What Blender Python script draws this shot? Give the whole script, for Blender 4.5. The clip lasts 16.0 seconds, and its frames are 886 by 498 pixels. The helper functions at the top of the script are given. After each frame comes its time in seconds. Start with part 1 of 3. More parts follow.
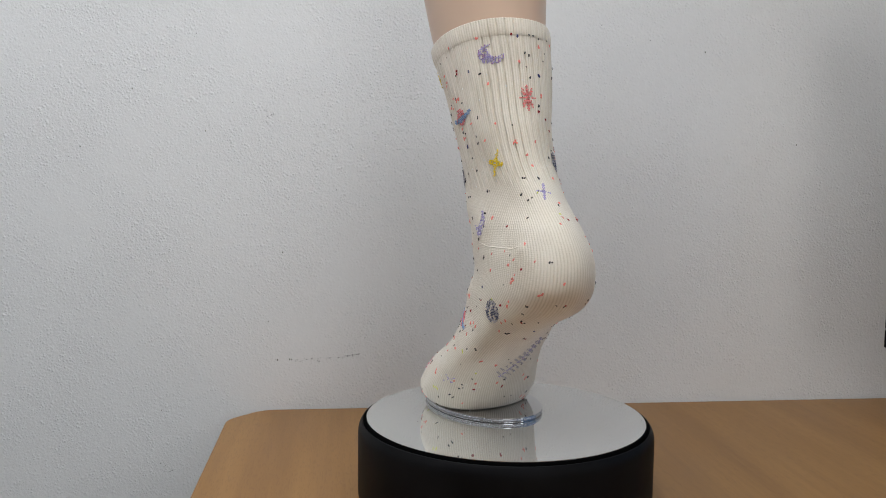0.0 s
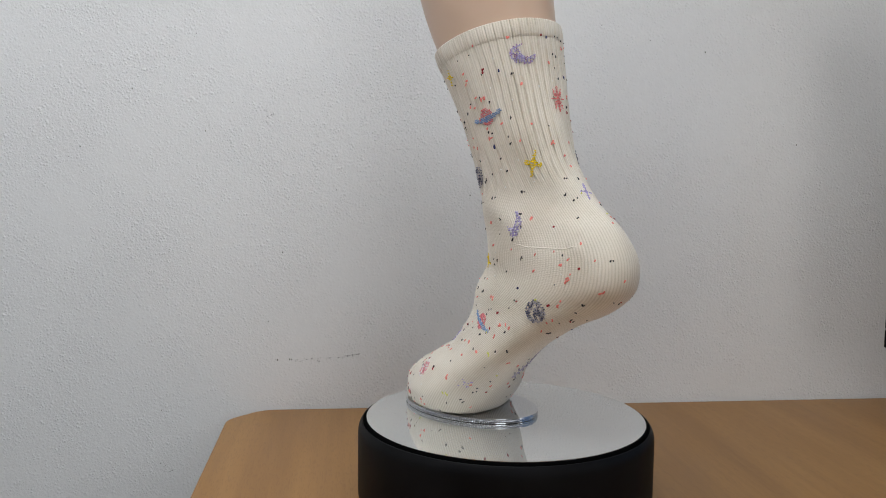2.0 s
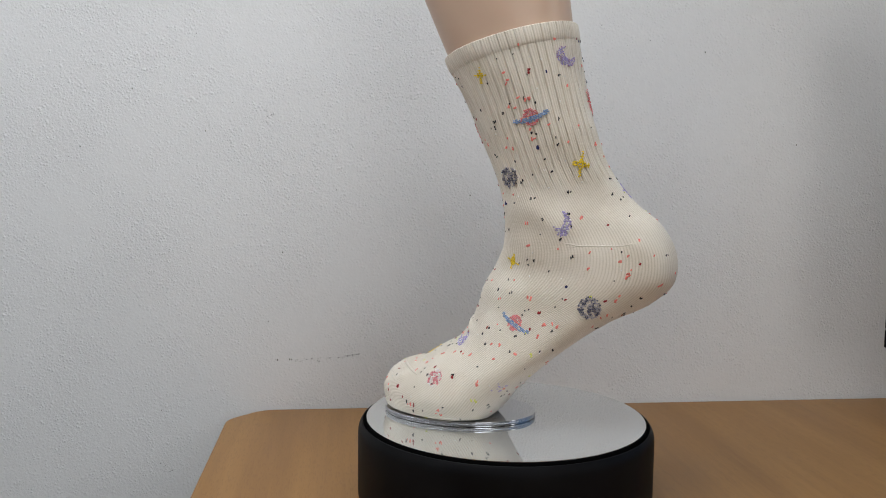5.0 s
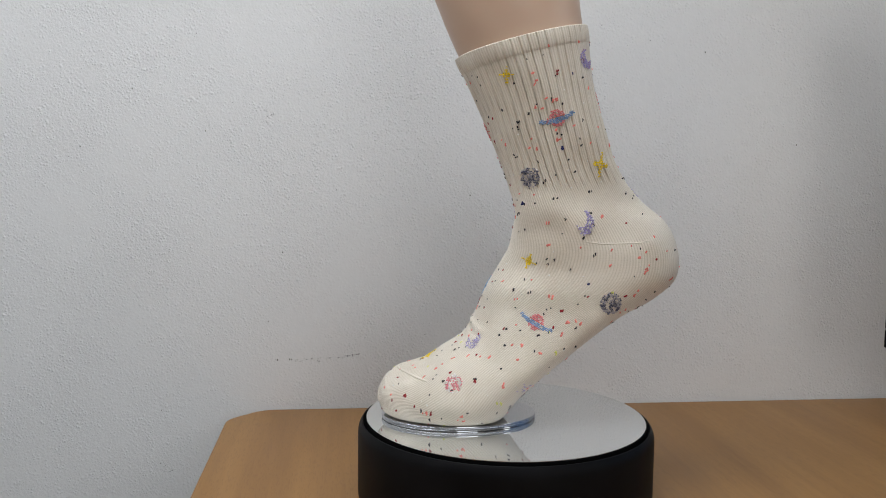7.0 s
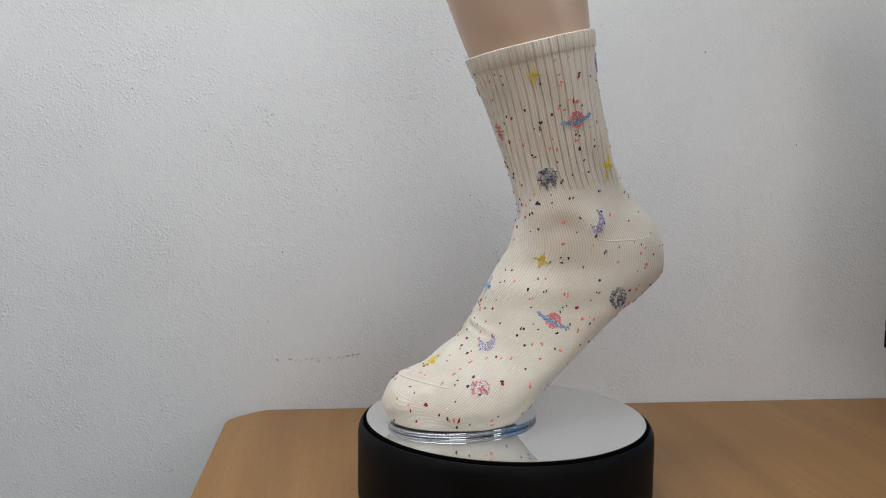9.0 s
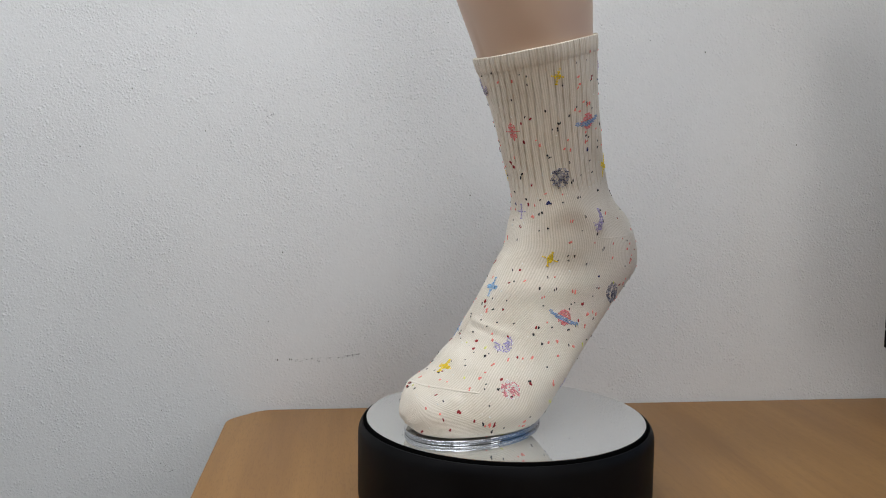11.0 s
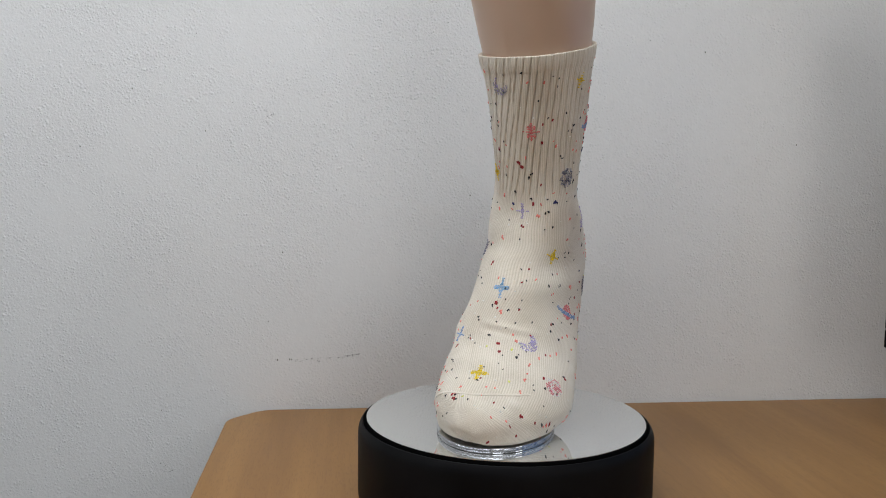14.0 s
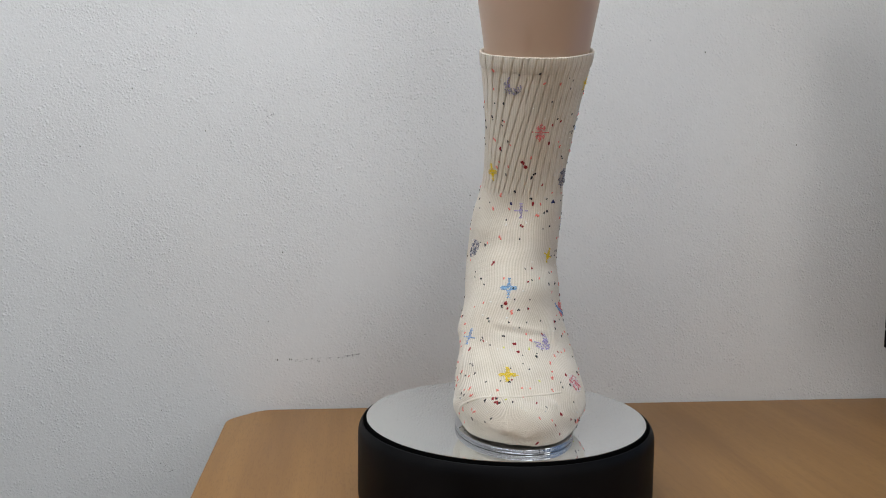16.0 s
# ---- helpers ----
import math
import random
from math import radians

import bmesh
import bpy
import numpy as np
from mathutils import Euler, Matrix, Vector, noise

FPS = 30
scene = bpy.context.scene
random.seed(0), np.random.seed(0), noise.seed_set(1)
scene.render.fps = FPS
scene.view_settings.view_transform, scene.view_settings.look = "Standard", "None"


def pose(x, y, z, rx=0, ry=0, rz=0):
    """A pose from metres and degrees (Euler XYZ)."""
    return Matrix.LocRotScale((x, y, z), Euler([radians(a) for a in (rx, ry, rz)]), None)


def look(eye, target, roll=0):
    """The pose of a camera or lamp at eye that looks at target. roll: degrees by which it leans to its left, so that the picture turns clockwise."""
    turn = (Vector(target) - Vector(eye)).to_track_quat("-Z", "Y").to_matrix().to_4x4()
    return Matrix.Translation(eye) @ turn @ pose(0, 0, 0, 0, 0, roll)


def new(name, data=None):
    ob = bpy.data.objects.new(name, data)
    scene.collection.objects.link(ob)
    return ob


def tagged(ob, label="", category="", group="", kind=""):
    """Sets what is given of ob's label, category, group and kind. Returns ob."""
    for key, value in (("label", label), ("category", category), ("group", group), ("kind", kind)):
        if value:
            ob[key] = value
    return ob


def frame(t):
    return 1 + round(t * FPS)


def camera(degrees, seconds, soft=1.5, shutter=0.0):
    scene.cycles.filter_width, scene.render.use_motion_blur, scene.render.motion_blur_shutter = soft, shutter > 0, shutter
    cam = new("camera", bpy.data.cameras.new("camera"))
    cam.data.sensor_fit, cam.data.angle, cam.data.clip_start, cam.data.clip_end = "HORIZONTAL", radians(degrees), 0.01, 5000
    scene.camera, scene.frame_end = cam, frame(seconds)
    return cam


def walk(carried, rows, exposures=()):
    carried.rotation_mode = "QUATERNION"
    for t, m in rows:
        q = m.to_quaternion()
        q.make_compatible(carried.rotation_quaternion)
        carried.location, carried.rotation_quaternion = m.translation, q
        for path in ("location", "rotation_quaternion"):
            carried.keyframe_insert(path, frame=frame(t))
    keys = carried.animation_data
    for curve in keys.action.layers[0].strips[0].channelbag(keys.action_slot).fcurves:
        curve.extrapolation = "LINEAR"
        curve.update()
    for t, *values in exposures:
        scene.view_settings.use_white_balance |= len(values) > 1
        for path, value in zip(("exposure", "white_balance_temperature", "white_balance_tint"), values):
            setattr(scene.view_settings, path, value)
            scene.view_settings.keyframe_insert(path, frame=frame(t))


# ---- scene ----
from mathutils.bvhtree import BVHTree

TOP = 0.805          # height of the mirror platter above the floor
AXIS = 0.0009        # the platter's axis, beside the room's origin
SPIN = 9.955         # degrees a second by which the platter turns
cam = camera(54.58, 16.0, soft=1.0)
EYE = Vector((0.0, -0.5813, TOP + 0.1691))
YAW, PITCH, ROLL = radians(-4.262), radians(5.387), 0.728
AIM = EYE + Vector((math.sin(YAW) * math.cos(PITCH), math.cos(YAW) * math.cos(PITCH), -math.sin(PITCH)))
walk(cam, [(0.0, look(EYE, AIM, ROLL)), (16.0, look(EYE, AIM, ROLL))], exposures=[(0.0, 0.03), (16.0, 0.03)])

# ---- room frame: the wall and the table are turned a little to the camera ----
ROOM = radians(10.8)
WALL_N = 0.2195      # distance of the wall's face from the platter's axis
ROOM_M = Matrix.Rotation(ROOM, 4, "Z")


def room(a, n, z=0.0):
    """A place from metres along the wall, metres towards it, and height."""
    return ROOM_M @ Vector((a, n, z))


# ---- world and lights ----
world = bpy.data.worlds.new("world")
scene.world = world
world.use_nodes = True
wt = world.node_tree
sky = wt.nodes.new("ShaderNodeTexSky")
sky.sky_type, sky.sun_disc = "NISHITA", False
sky.sun_elevation, sky.sun_rotation = radians(40), radians(200)
wt.nodes["Background"].inputs["Strength"].default_value = 0.08
wt.links.new(sky.outputs["Color"], wt.nodes["Background"].inputs["Color"])


def area(name, m, sx, sy, watts, colour):
    lamp = bpy.data.lights.new(name, "AREA")
    lamp.shape, lamp.size, lamp.size_y, lamp.energy, lamp.color = "RECTANGLE", sx, sy, watts, colour
    ob = new(name, lamp)
    ob.matrix_world = m
    return ob


# unseen added panels: metres along the wall, towards it, height, watts, colour
PANELS = ((-0.38, -0.34, 1.66, 6.1, (0.895, 0.945, 1.0)),)
for pa, pn, pz, watts, tint in PANELS:
    area("added_panel_lamp", Matrix.Translation(room(pa, pn, pz - 0.005)) @ ROOM_M, 1.16, 0.30, watts, tint)
# two unseen windows added as fill: one in the far wall behind the camera, one in the side wall; each opening runs along
# its wall, then up
FAR_N, SIDE_A, WIN_Z0, WIN_Z1 = -3.2, 2.6, 0.95, 2.15
WIN_FAR, WIN_SIDE = (-0.10, 1.30), (-2.00, -0.60)
area("added_window_fill", ROOM_M @ Matrix.Translation((sum(WIN_FAR) / 2, FAR_N - 0.05, (WIN_Z0 + WIN_Z1) / 2)) @ Matrix.Rotation(radians(90), 4, "X"), 1.3, 1.1, 9.0, (1.0, 0.985, 0.965))
area("added_window_fill", ROOM_M @ Matrix.Translation((SIDE_A + 0.05, sum(WIN_SIDE) / 2, (WIN_Z0 + WIN_Z1) / 2)) @ Matrix.Rotation(radians(90), 4, "Z") @ Matrix.Rotation(radians(90), 4, "X"), 1.3, 1.1, 10.5, (1.0, 0.98, 0.955))


# ---- materials ----
def mat(name, colour, rough=0.5, metal=0.0, coat=0.0):
    m = bpy.data.materials.new(name)
    m.use_nodes = True
    b = m.node_tree.nodes["Principled BSDF"]
    b.inputs["Base Color"].default_value = (*colour, 1)
    b.inputs["Roughness"].default_value = rough
    b.inputs["Metallic"].default_value = metal
    b.inputs["Coat Weight"].default_value = coat
    return m, m.node_tree, b


def node(tree, kind, **values):
    n = tree.nodes.new(kind)
    for k, v in values.items():
        n.inputs[k.replace("_", " ")].default_value = v
    return n


def math_node(tree, op, a, b=None, clamp=False):
    n = tree.nodes.new("ShaderNodeMath")
    n.operation, n.use_clamp = op, clamp
    for i, v in enumerate((a, b)):
        if v is None:
            continue
        if isinstance(v, (int, float)):
            n.inputs[i].default_value = v
        else:
            tree.links.new(v, n.inputs[i])
    return n.outputs[0]


def ramp(tree, fac, stops):
    n = tree.nodes.new("ShaderNodeValToRGB")
    els = n.color_ramp.elements
    els[0].position, els[0].color = stops[0][0], (*stops[0][1], 1)
    els[1].position, els[1].color = stops[-1][0], (*stops[-1][1], 1)
    for pos, c in stops[1:-1]:
        els.new(pos).color = (*c, 1)
    tree.links.new(fac, n.inputs[0])
    return n.outputs[0]


def coords(tree, out="Object", scale=(1, 1, 1)):
    t = tree.nodes.new("ShaderNodeTexCoord")
    mp = node(tree, "ShaderNodeMapping", Scale=scale)
    tree.links.new(t.outputs[out], mp.inputs["Vector"])
    return mp.outputs[0]


def noise_tex(tree, vec, scale, detail=3.0, rough=0.5):
    n = node(tree, "ShaderNodeTexNoise", Scale=scale, Detail=detail, Roughness=rough)
    tree.links.new(vec, n.inputs["Vector"])
    return n.outputs["Fac"]


def bump(tree, bsdf, height, strength, distance, before=None):
    n = node(tree, "ShaderNodeBump", Strength=strength, Distance=distance)
    tree.links.new(height, n.inputs["Height"])
    if before is not None:
        tree.links.new(before, n.inputs["Normal"])
    tree.links.new(n.outputs[0], bsdf.inputs["Normal"])
    return n.outputs[0]


def plaster(name, light, dark, relief=1.0):
    m, t, b = mat(name, light, 0.62)
    v = coords(t)
    broad = noise_tex(t, v, 3.0, 4)
    fine = noise_tex(t, v, 160.0, 2)
    mixv = math_node(t, "ADD", math_node(t, "MULTIPLY", broad, 0.75), math_node(t, "MULTIPLY", fine, 0.25))
    t.links.new(ramp(t, mixv, [(0.33, dark), (0.62, light)]), b.inputs["Base Color"])
    # roller stipple: lumps a few millimetres wide, stronger in patches, with small pits
    lumps = noise_tex(t, v, 130.0, 3, 0.6)
    swell = noise_tex(t, v, 60.0, 2)
    patch = noise_tex(t, v, 11.0, 3)
    amount = math_node(t, "MULTIPLY", math_node(t, "SUBTRACT", patch, 0.22, True), 2.6)
    dots = node(t, "ShaderNodeTexVoronoi", Scale=330.0)
    t.links.new(v, dots.inputs["Vector"])
    reach = math_node(t, "ADD", math_node(t, "MULTIPLY", lumps, 1.1), -0.20)
    grains = math_node(t, "MULTIPLY", math_node(t, "SUBTRACT", reach, dots.outputs["Distance"], True), 2.6, True)
    h = math_node(t, "ADD", math_node(t, "MULTIPLY", math_node(t, "ADD", grains, math_node(t, "MULTIPLY", noise_tex(t, v, 420.0, 3, 0.6), 1.5)), amount), math_node(t, "MULTIPLY", swell, 0.6))
    first = bump(t, b, h, 0.50 * relief, 0.0013)
    pit = node(t, "ShaderNodeTexVoronoi", Scale=105.0)
    t.links.new(v, pit.inputs["Vector"])
    chips = math_node(t, "MULTIPLY", math_node(t, "LESS_THAN", pit.outputs["Distance"], 0.13), math_node(t, "GREATER_THAN", patch, 0.54))
    bump(t, b, chips, 0.80 * relief, 0.0009, first)
    return m


M_WALL = plaster("painted_plaster", (0.79, 0.79, 0.785), (0.74, 0.74, 0.735))
M_ROOM = plaster("room_plaster", (0.66, 0.66, 0.66), (0.60, 0.60, 0.60), 0.5)
M_CEIL = plaster("ceiling_plaster", (0.80, 0.80, 0.79), (0.76, 0.76, 0.75), 0.4)


def wood():
    m, t, b = mat("beech_laminate", (0.45, 0.26, 0.12), 0.36)
    b.inputs["Specular IOR Level"].default_value = 0.35
    v = coords(t, "Object", (26.0, 1.6, 1.0))
    streak = noise_tex(t, v, 1.5, 5, 0.6)
    band = noise_tex(t, coords(t, "Object", (7.0, 0.5, 1.0)), 1.0, 2)
    tick = noise_tex(t, coords(t, "Object", (900.0, 120.0, 1.0)), 1.0, 1)
    hair = noise_tex(t, coords(t, "Object", (260.0, 7.0, 1.0)), 1.0, 3, 0.6)
    tone = math_node(t, "ADD", math_node(t, "MULTIPLY", streak, 0.5), math_node(t, "ADD", math_node(t, "MULTIPLY", band, 0.3), math_node(t, "MULTIPLY", hair, 0.2)))
    base = ramp(t, tone, [(0.30, (0.245, 0.116, 0.032)), (0.52, (0.325, 0.163, 0.048)), (0.70, (0.390, 0.208, 0.068))])
    fleck = math_node(t, "MULTIPLY", math_node(t, "GREATER_THAN", tick, 0.60), 0.28)
    mx = t.nodes.new("ShaderNodeMix")
    mx.data_type = "RGBA"
    t.links.new(fleck, mx.inputs["Factor"])
    t.links.new(base, mx.inputs[6])
    mx.inputs[7].default_value = (0.20, 0.092, 0.032, 1)
    t.links.new(mx.outputs[2], b.inputs["Base Color"])
    smear = noise_tex(t, coords(t, "Object", (9.0, 2.0, 1.0)), 1.0, 3)
    t.links.new(math_node(t, "ADD", math_node(t, "MULTIPLY", smear, 0.22), 0.27), b.inputs["Roughness"])
    bump(t, b, tick, 0.12, 0.0004)
    return m


M_WOOD = wood()


def dusty_black():
    m, t, b = mat("matt_black_plastic", (0.006, 0.006, 0.007), 0.5)
    v = coords(t)
    b.inputs["Specular IOR Level"].default_value = 0.08
    grain = noise_tex(t, v, 1500.0, 2)
    stain = noise_tex(t, v, 22.0, 3)
    t.links.new(ramp(t, stain, [(0.3, (0.0038, 0.0038, 0.0045)), (0.75, (0.0068, 0.0068, 0.0078))]), b.inputs["Base Color"])
    t.links.new(math_node(t, "ADD", math_node(t, "MULTIPLY", stain, 0.2), 0.42), b.inputs["Roughness"])
    bump(t, b, grain, 0.15, 0.0002)
    return m


M_BLACK = dusty_black()
M_GROOVE, _, _groove = mat("black_rubber", (0.004, 0.004, 0.004), 0.8)
_groove.inputs["Specular IOR Level"].default_value = 0.02


def mirror_mat():
    m, t, b = mat("mirror_glass", (0.84, 0.85, 0.84), 0.03, 0.84)
    v = coords(t)
    film = noise_tex(t, v, 55.0, 4, 0.65)
    t.links.new(math_node(t, "MULTIPLY", math_node(t, "SUBTRACT", film, 0.42, True), 0.35), b.inputs["Roughness"])
    return m


M_MIRROR = mirror_mat()
M_CHROME = mat("chrome", (0.64, 0.65, 0.67), 0.06, 1.0)[0]


def edge_reflection_chrome():
    # dark tint and ripples stand in for reflections of a dark, cluttered room
    m, t, b = mat("edge_reflection_chrome", (0.43, 0.44, 0.47), 0.04, 1.0)
    ripples = noise_tex(t, coords(t, "Object", (1.0, 1.0, 0.35)), 420.0, 3, 0.7)
    bump(t, b, ripples, 0.8, 0.0012)
    return m


M_EDGE_CHROME = edge_reflection_chrome()
M_GAP_SHADE = mat("gap_shade", (0.02, 0.02, 0.022), 0.5)[0]


def skin_plastic():
    m, t, b = mat("mannequin_plastic", (0.60, 0.42, 0.31), 0.36)
    v = coords(t)
    broad = noise_tex(t, v, 14.0, 3)
    t.links.new(ramp(t, broad, [(0.3, (0.575, 0.40, 0.29)), (0.7, (0.625, 0.445, 0.33))]), b.inputs["Base Color"])
    b.inputs["Subsurface Weight"].default_value = 0.08
    b.inputs["Subsurface Radius"].default_value = (0.006, 0.003, 0.002)
    bump(t, b, noise_tex(t, v, 900.0, 1), 0.04, 0.0002)
    return m


M_SKIN = skin_plastic()
WALES = 148.0


def knit(name, light, dark, wales=True):
    """Cream cotton knit: wales along the sock, courses across, fuzz and slubs."""
    m, t, b = mat(name, light, 0.88)
    uv = t.nodes.new("ShaderNodeUVMap")
    uv.uv_map = "UVMap"
    sep = t.nodes.new("ShaderNodeSeparateXYZ")
    t.links.new(uv.outputs[0], sep.inputs[0])
    v = coords(t)
    wob = noise_tex(t, v, 60.0, 2)
    u = math_node(t, "ADD", math_node(t, "MULTIPLY", sep.outputs[0], WALES * math.tau), math_node(t, "MULTIPLY", wob, 1.4))
    wale = math_node(t, "MULTIPLY", math_node(t, "ADD", math_node(t, "SINE", u), 1.0), 0.5)
    c = math_node(t, "ADD", math_node(t, "MULTIPLY", sep.outputs[1], math.tau / 0.00095), math_node(t, "MULTIPLY", wob, 2.0))
    course = math_node(t, "MULTIPLY", math_node(t, "ADD", math_node(t, "SINE", c), 1.0), 0.5)
    fuzz = noise_tex(t, v, 1300.0, 2)
    blotch = noise_tex(t, v, 38.0, 4)
    patch = noise_tex(t, v, 24.0, 2)
    seen = math_node(t, "MULTIPLY", math_node(t, "SUBTRACT", patch, 0.30, True), 2.6, True)
    h = math_node(t, "ADD", math_node(t, "MULTIPLY", math_node(t, "POWER", wale, 0.6), math_node(t, "ADD", math_node(t, "MULTIPLY", seen, 0.75), 0.25)), math_node(t, "MULTIPLY", course, 0.14))
    h = math_node(t, "ADD", h, math_node(t, "MULTIPLY", fuzz, 0.8))
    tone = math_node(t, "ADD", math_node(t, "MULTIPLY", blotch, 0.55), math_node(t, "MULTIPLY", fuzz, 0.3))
    # shade of the grooves between wales, put into the colour
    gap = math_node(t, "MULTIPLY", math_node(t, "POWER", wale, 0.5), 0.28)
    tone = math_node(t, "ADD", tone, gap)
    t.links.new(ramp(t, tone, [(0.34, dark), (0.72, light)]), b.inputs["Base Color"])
    b.inputs["Sheen Weight"].default_value = 0.25
    b.inputs["Sheen Roughness"].default_value = 0.5
    b.inputs["Subsurface Weight"].default_value = 0.06
    b.inputs["Subsurface Radius"].default_value = (0.003, 0.0022, 0.0016)
    bump(t, b, h, 0.50, 0.00045)
    return m


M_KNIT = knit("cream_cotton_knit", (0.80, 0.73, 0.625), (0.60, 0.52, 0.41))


def yarn(name, colour):
    m, t, b = mat(name, colour, 0.85)
    geo = t.nodes.new("ShaderNodeNewGeometry")
    fz = noise_tex(t, coords(t), 2200.0, 2)
    k = math_node(t, "ADD", math_node(t, "MULTIPLY", geo.outputs["Random Per Island"], 0.6), math_node(t, "MULTIPLY", fz, 0.4))
    lo = tuple(c * 0.72 for c in colour)
    hi = tuple(min(1.0, c * 1.12 + 0.015) for c in colour)
    t.links.new(ramp(t, k, [(0.15, lo), (0.85, hi)]), b.inputs["Base Color"])
    bump(t, b, fz, 0.5, 0.0003)
    return m


Y_YELLOW = yarn("yellow_yarn", (0.90, 0.64, 0.012))
Y_CORAL = yarn("coral_yarn", (0.82, 0.23, 0.22))
Y_PINK = yarn("pink_yarn", (0.76, 0.24, 0.28))
Y_BLUE = yarn("blue_yarn", (0.24, 0.38, 0.62))
Y_SKYBLUE = yarn("light_blue_yarn", (0.25, 0.47, 0.72))
Y_PURPLE = yarn("lilac_yarn", (0.42, 0.36, 0.62))
Y_MAUVE = yarn("mauve_yarn", (0.38, 0.22, 0.38))
Y_GREY = yarn("grey_yarn", (0.10, 0.10, 0.15))
Y_PALE = yarn("pale_grey_yarn", (0.40, 0.38, 0.42))
Y_WHITE = yarn("white_yarn", (0.80, 0.77, 0.75))
F_CORAL = yarn("coral_fleck", (0.90, 0.25, 0.20))
F_RED = yarn("dark_red_fleck", (0.30, 0.012, 0.014))
F_BLACK = yarn("black_fleck", (0.022, 0.020, 0.022))
F_NAVY = yarn("navy_fleck", (0.016, 0.020, 0.11))
F_YELLOW = yarn("lime_fleck", (0.72, 0.72, 0.16))
F_WHITE = yarn("white_slub", (0.86, 0.84, 0.79))


# ---- mesh helpers ----
def part(name, bm, material, parent=None, label="", smooth=False):
    me = bpy.data.meshes.new(name)
    bm.to_mesh(me)
    bm.free()
    if smooth:
        for f in me.polygons:
            f.use_smooth = True
    for mm in (material if isinstance(material, (list, tuple)) else [material]):
        me.materials.append(mm)
    ob = new(name, me)
    if parent is not None:
        ob.parent = parent
    return tagged(ob, label)


def box(bm, lo, hi, bevel=0.0, seg=2):
    r = bmesh.ops.create_cube(bm, size=1.0)
    c = [(a + b) / 2 for a, b in zip(lo, hi)]
    d = [b - a for a, b in zip(lo, hi)]
    for v in r["verts"]:
        v.co = Vector((v.co.x * d[0] + c[0], v.co.y * d[1] + c[1], v.co.z * d[2] + c[2]))
    if bevel:
        es = list({e for v in r["verts"] for e in v.link_edges})
        bmesh.ops.bevel(bm, geom=es, offset=bevel, segments=seg, profile=0.5, affect="EDGES")
    return bm


def lathe(profile, n=160):
    """A turned solid from (radius, height) pairs; ends on the axis are closed."""
    bm = bmesh.new()
    rings = []
    for r, z in profile:
        if r < 1e-6:
            rings.append([bm.verts.new((0, 0, z))])
        else:
            rings.append([bm.verts.new((r * math.cos(math.tau * i / n), r * math.sin(math.tau * i / n), z)) for i in range(n)])
    for a, b in zip(rings, rings[1:]):
        for i in range(n):
            j = (i + 1) % n
            vs = [a[i % len(a)], a[j % len(a)], b[j % len(b)], b[i % len(b)]]
            vs = [v for k, v in enumerate(vs) if v not in vs[:k]]
            if len(vs) > 2:
                bm.faces.new(vs)
    bmesh.ops.recalc_face_normals(bm, faces=bm.faces)
    return bm


def prism(outline, z0, z1, bevel=0.0):
    bm = bmesh.new()
    lo = [bm.verts.new((x, y, z0)) for x, y in outline]
    hi = [bm.verts.new((x, y, z1)) for x, y in outline]
    bm.faces.new(lo[::-1])
    bm.faces.new(hi)
    n = len(lo)
    for i in range(n):
        bm.faces.new((lo[i], lo[(i + 1) % n], hi[(i + 1) % n], hi[i]))
    if bevel:
        es = [e for e in bm.edges if abs(e.verts[0].co.z - e.verts[1].co.z) < 1e-6]
        bmesh.ops.bevel(bm, geom=es, offset=bevel, segments=4, profile=0.5, affect="EDGES")
    return bm


# ---- room ----
A0, A1, N0, CEIL = -1.75, SIDE_A, FAR_N, 2.7


def structure(name, bm, material, label):
    ob = part(name, bm, material)
    ob.matrix_world = ROOM_M
    return tagged(ob, label, kind="structure")


wall = structure("wall_north", box(bmesh.new(), (A0, WALL_N, 0), (A1, WALL_N + 0.15, CEIL)), M_WALL, "white painted plaster wall with roller stipple and scuffs")


def opened(lo, hi, gap):
    """A wall along x with one opening between the ways of gap."""
    bm = bmesh.new()
    for x0, x1, z0, z1 in ((lo[0], gap[0], 0, CEIL), (gap[1], hi[0], 0, CEIL), (gap[0], gap[1], 0, WIN_Z0), (gap[0], gap[1], WIN_Z1, CEIL)):
        box(bm, (x0, lo[1], z0), (x1, hi[1], z1))
    return bm


structure("wall_south", opened((A0, N0 - 0.15), (A1, N0), WIN_FAR), M_ROOM, "plain white plaster wall closing the room, with an added window opening")
east = opened((N0 - 0.15, -A1 - 0.15), (WALL_N + 0.15, -A1), WIN_SIDE)
bmesh.ops.rotate(east, verts=east.verts, cent=(0, 0, 0), matrix=Matrix.Rotation(radians(90), 3, "Z"))
structure("wall_east", east, M_ROOM, "plain white plaster wall closing the room, with an added window opening")
bmw = box(bmesh.new(), (A0 - 0.15, N0 - 0.15, 0), (A0, WALL_N + 0.15, CEIL))
structure("wall_west", bmw, M_ROOM, "plain white plaster wall closing the room")


def floor_mat():
    m, t, b = mat("grey_floor", (0.30, 0.29, 0.27), 0.4)
    t.links.new(ramp(t, noise_tex(t, coords(t), 40.0, 5), [(0.3, (0.25, 0.24, 0.23)), (0.7, (0.36, 0.35, 0.33))]), b.inputs["Base Color"])
    return m


structure("floor", box(bmesh.new(), (A0 - 0.15, N0 - 0.15, -0.1), (A1 + 0.15, WALL_N + 0.15, 0)), floor_mat(), "plain grey speckled floor under the table")
structure("ceiling", box(bmesh.new(), (A0 - 0.15, N0 - 0.15, CEIL), (A1 + 0.15, WALL_N + 0.15, CEIL + 0.1)), M_CEIL, "plain white ceiling")



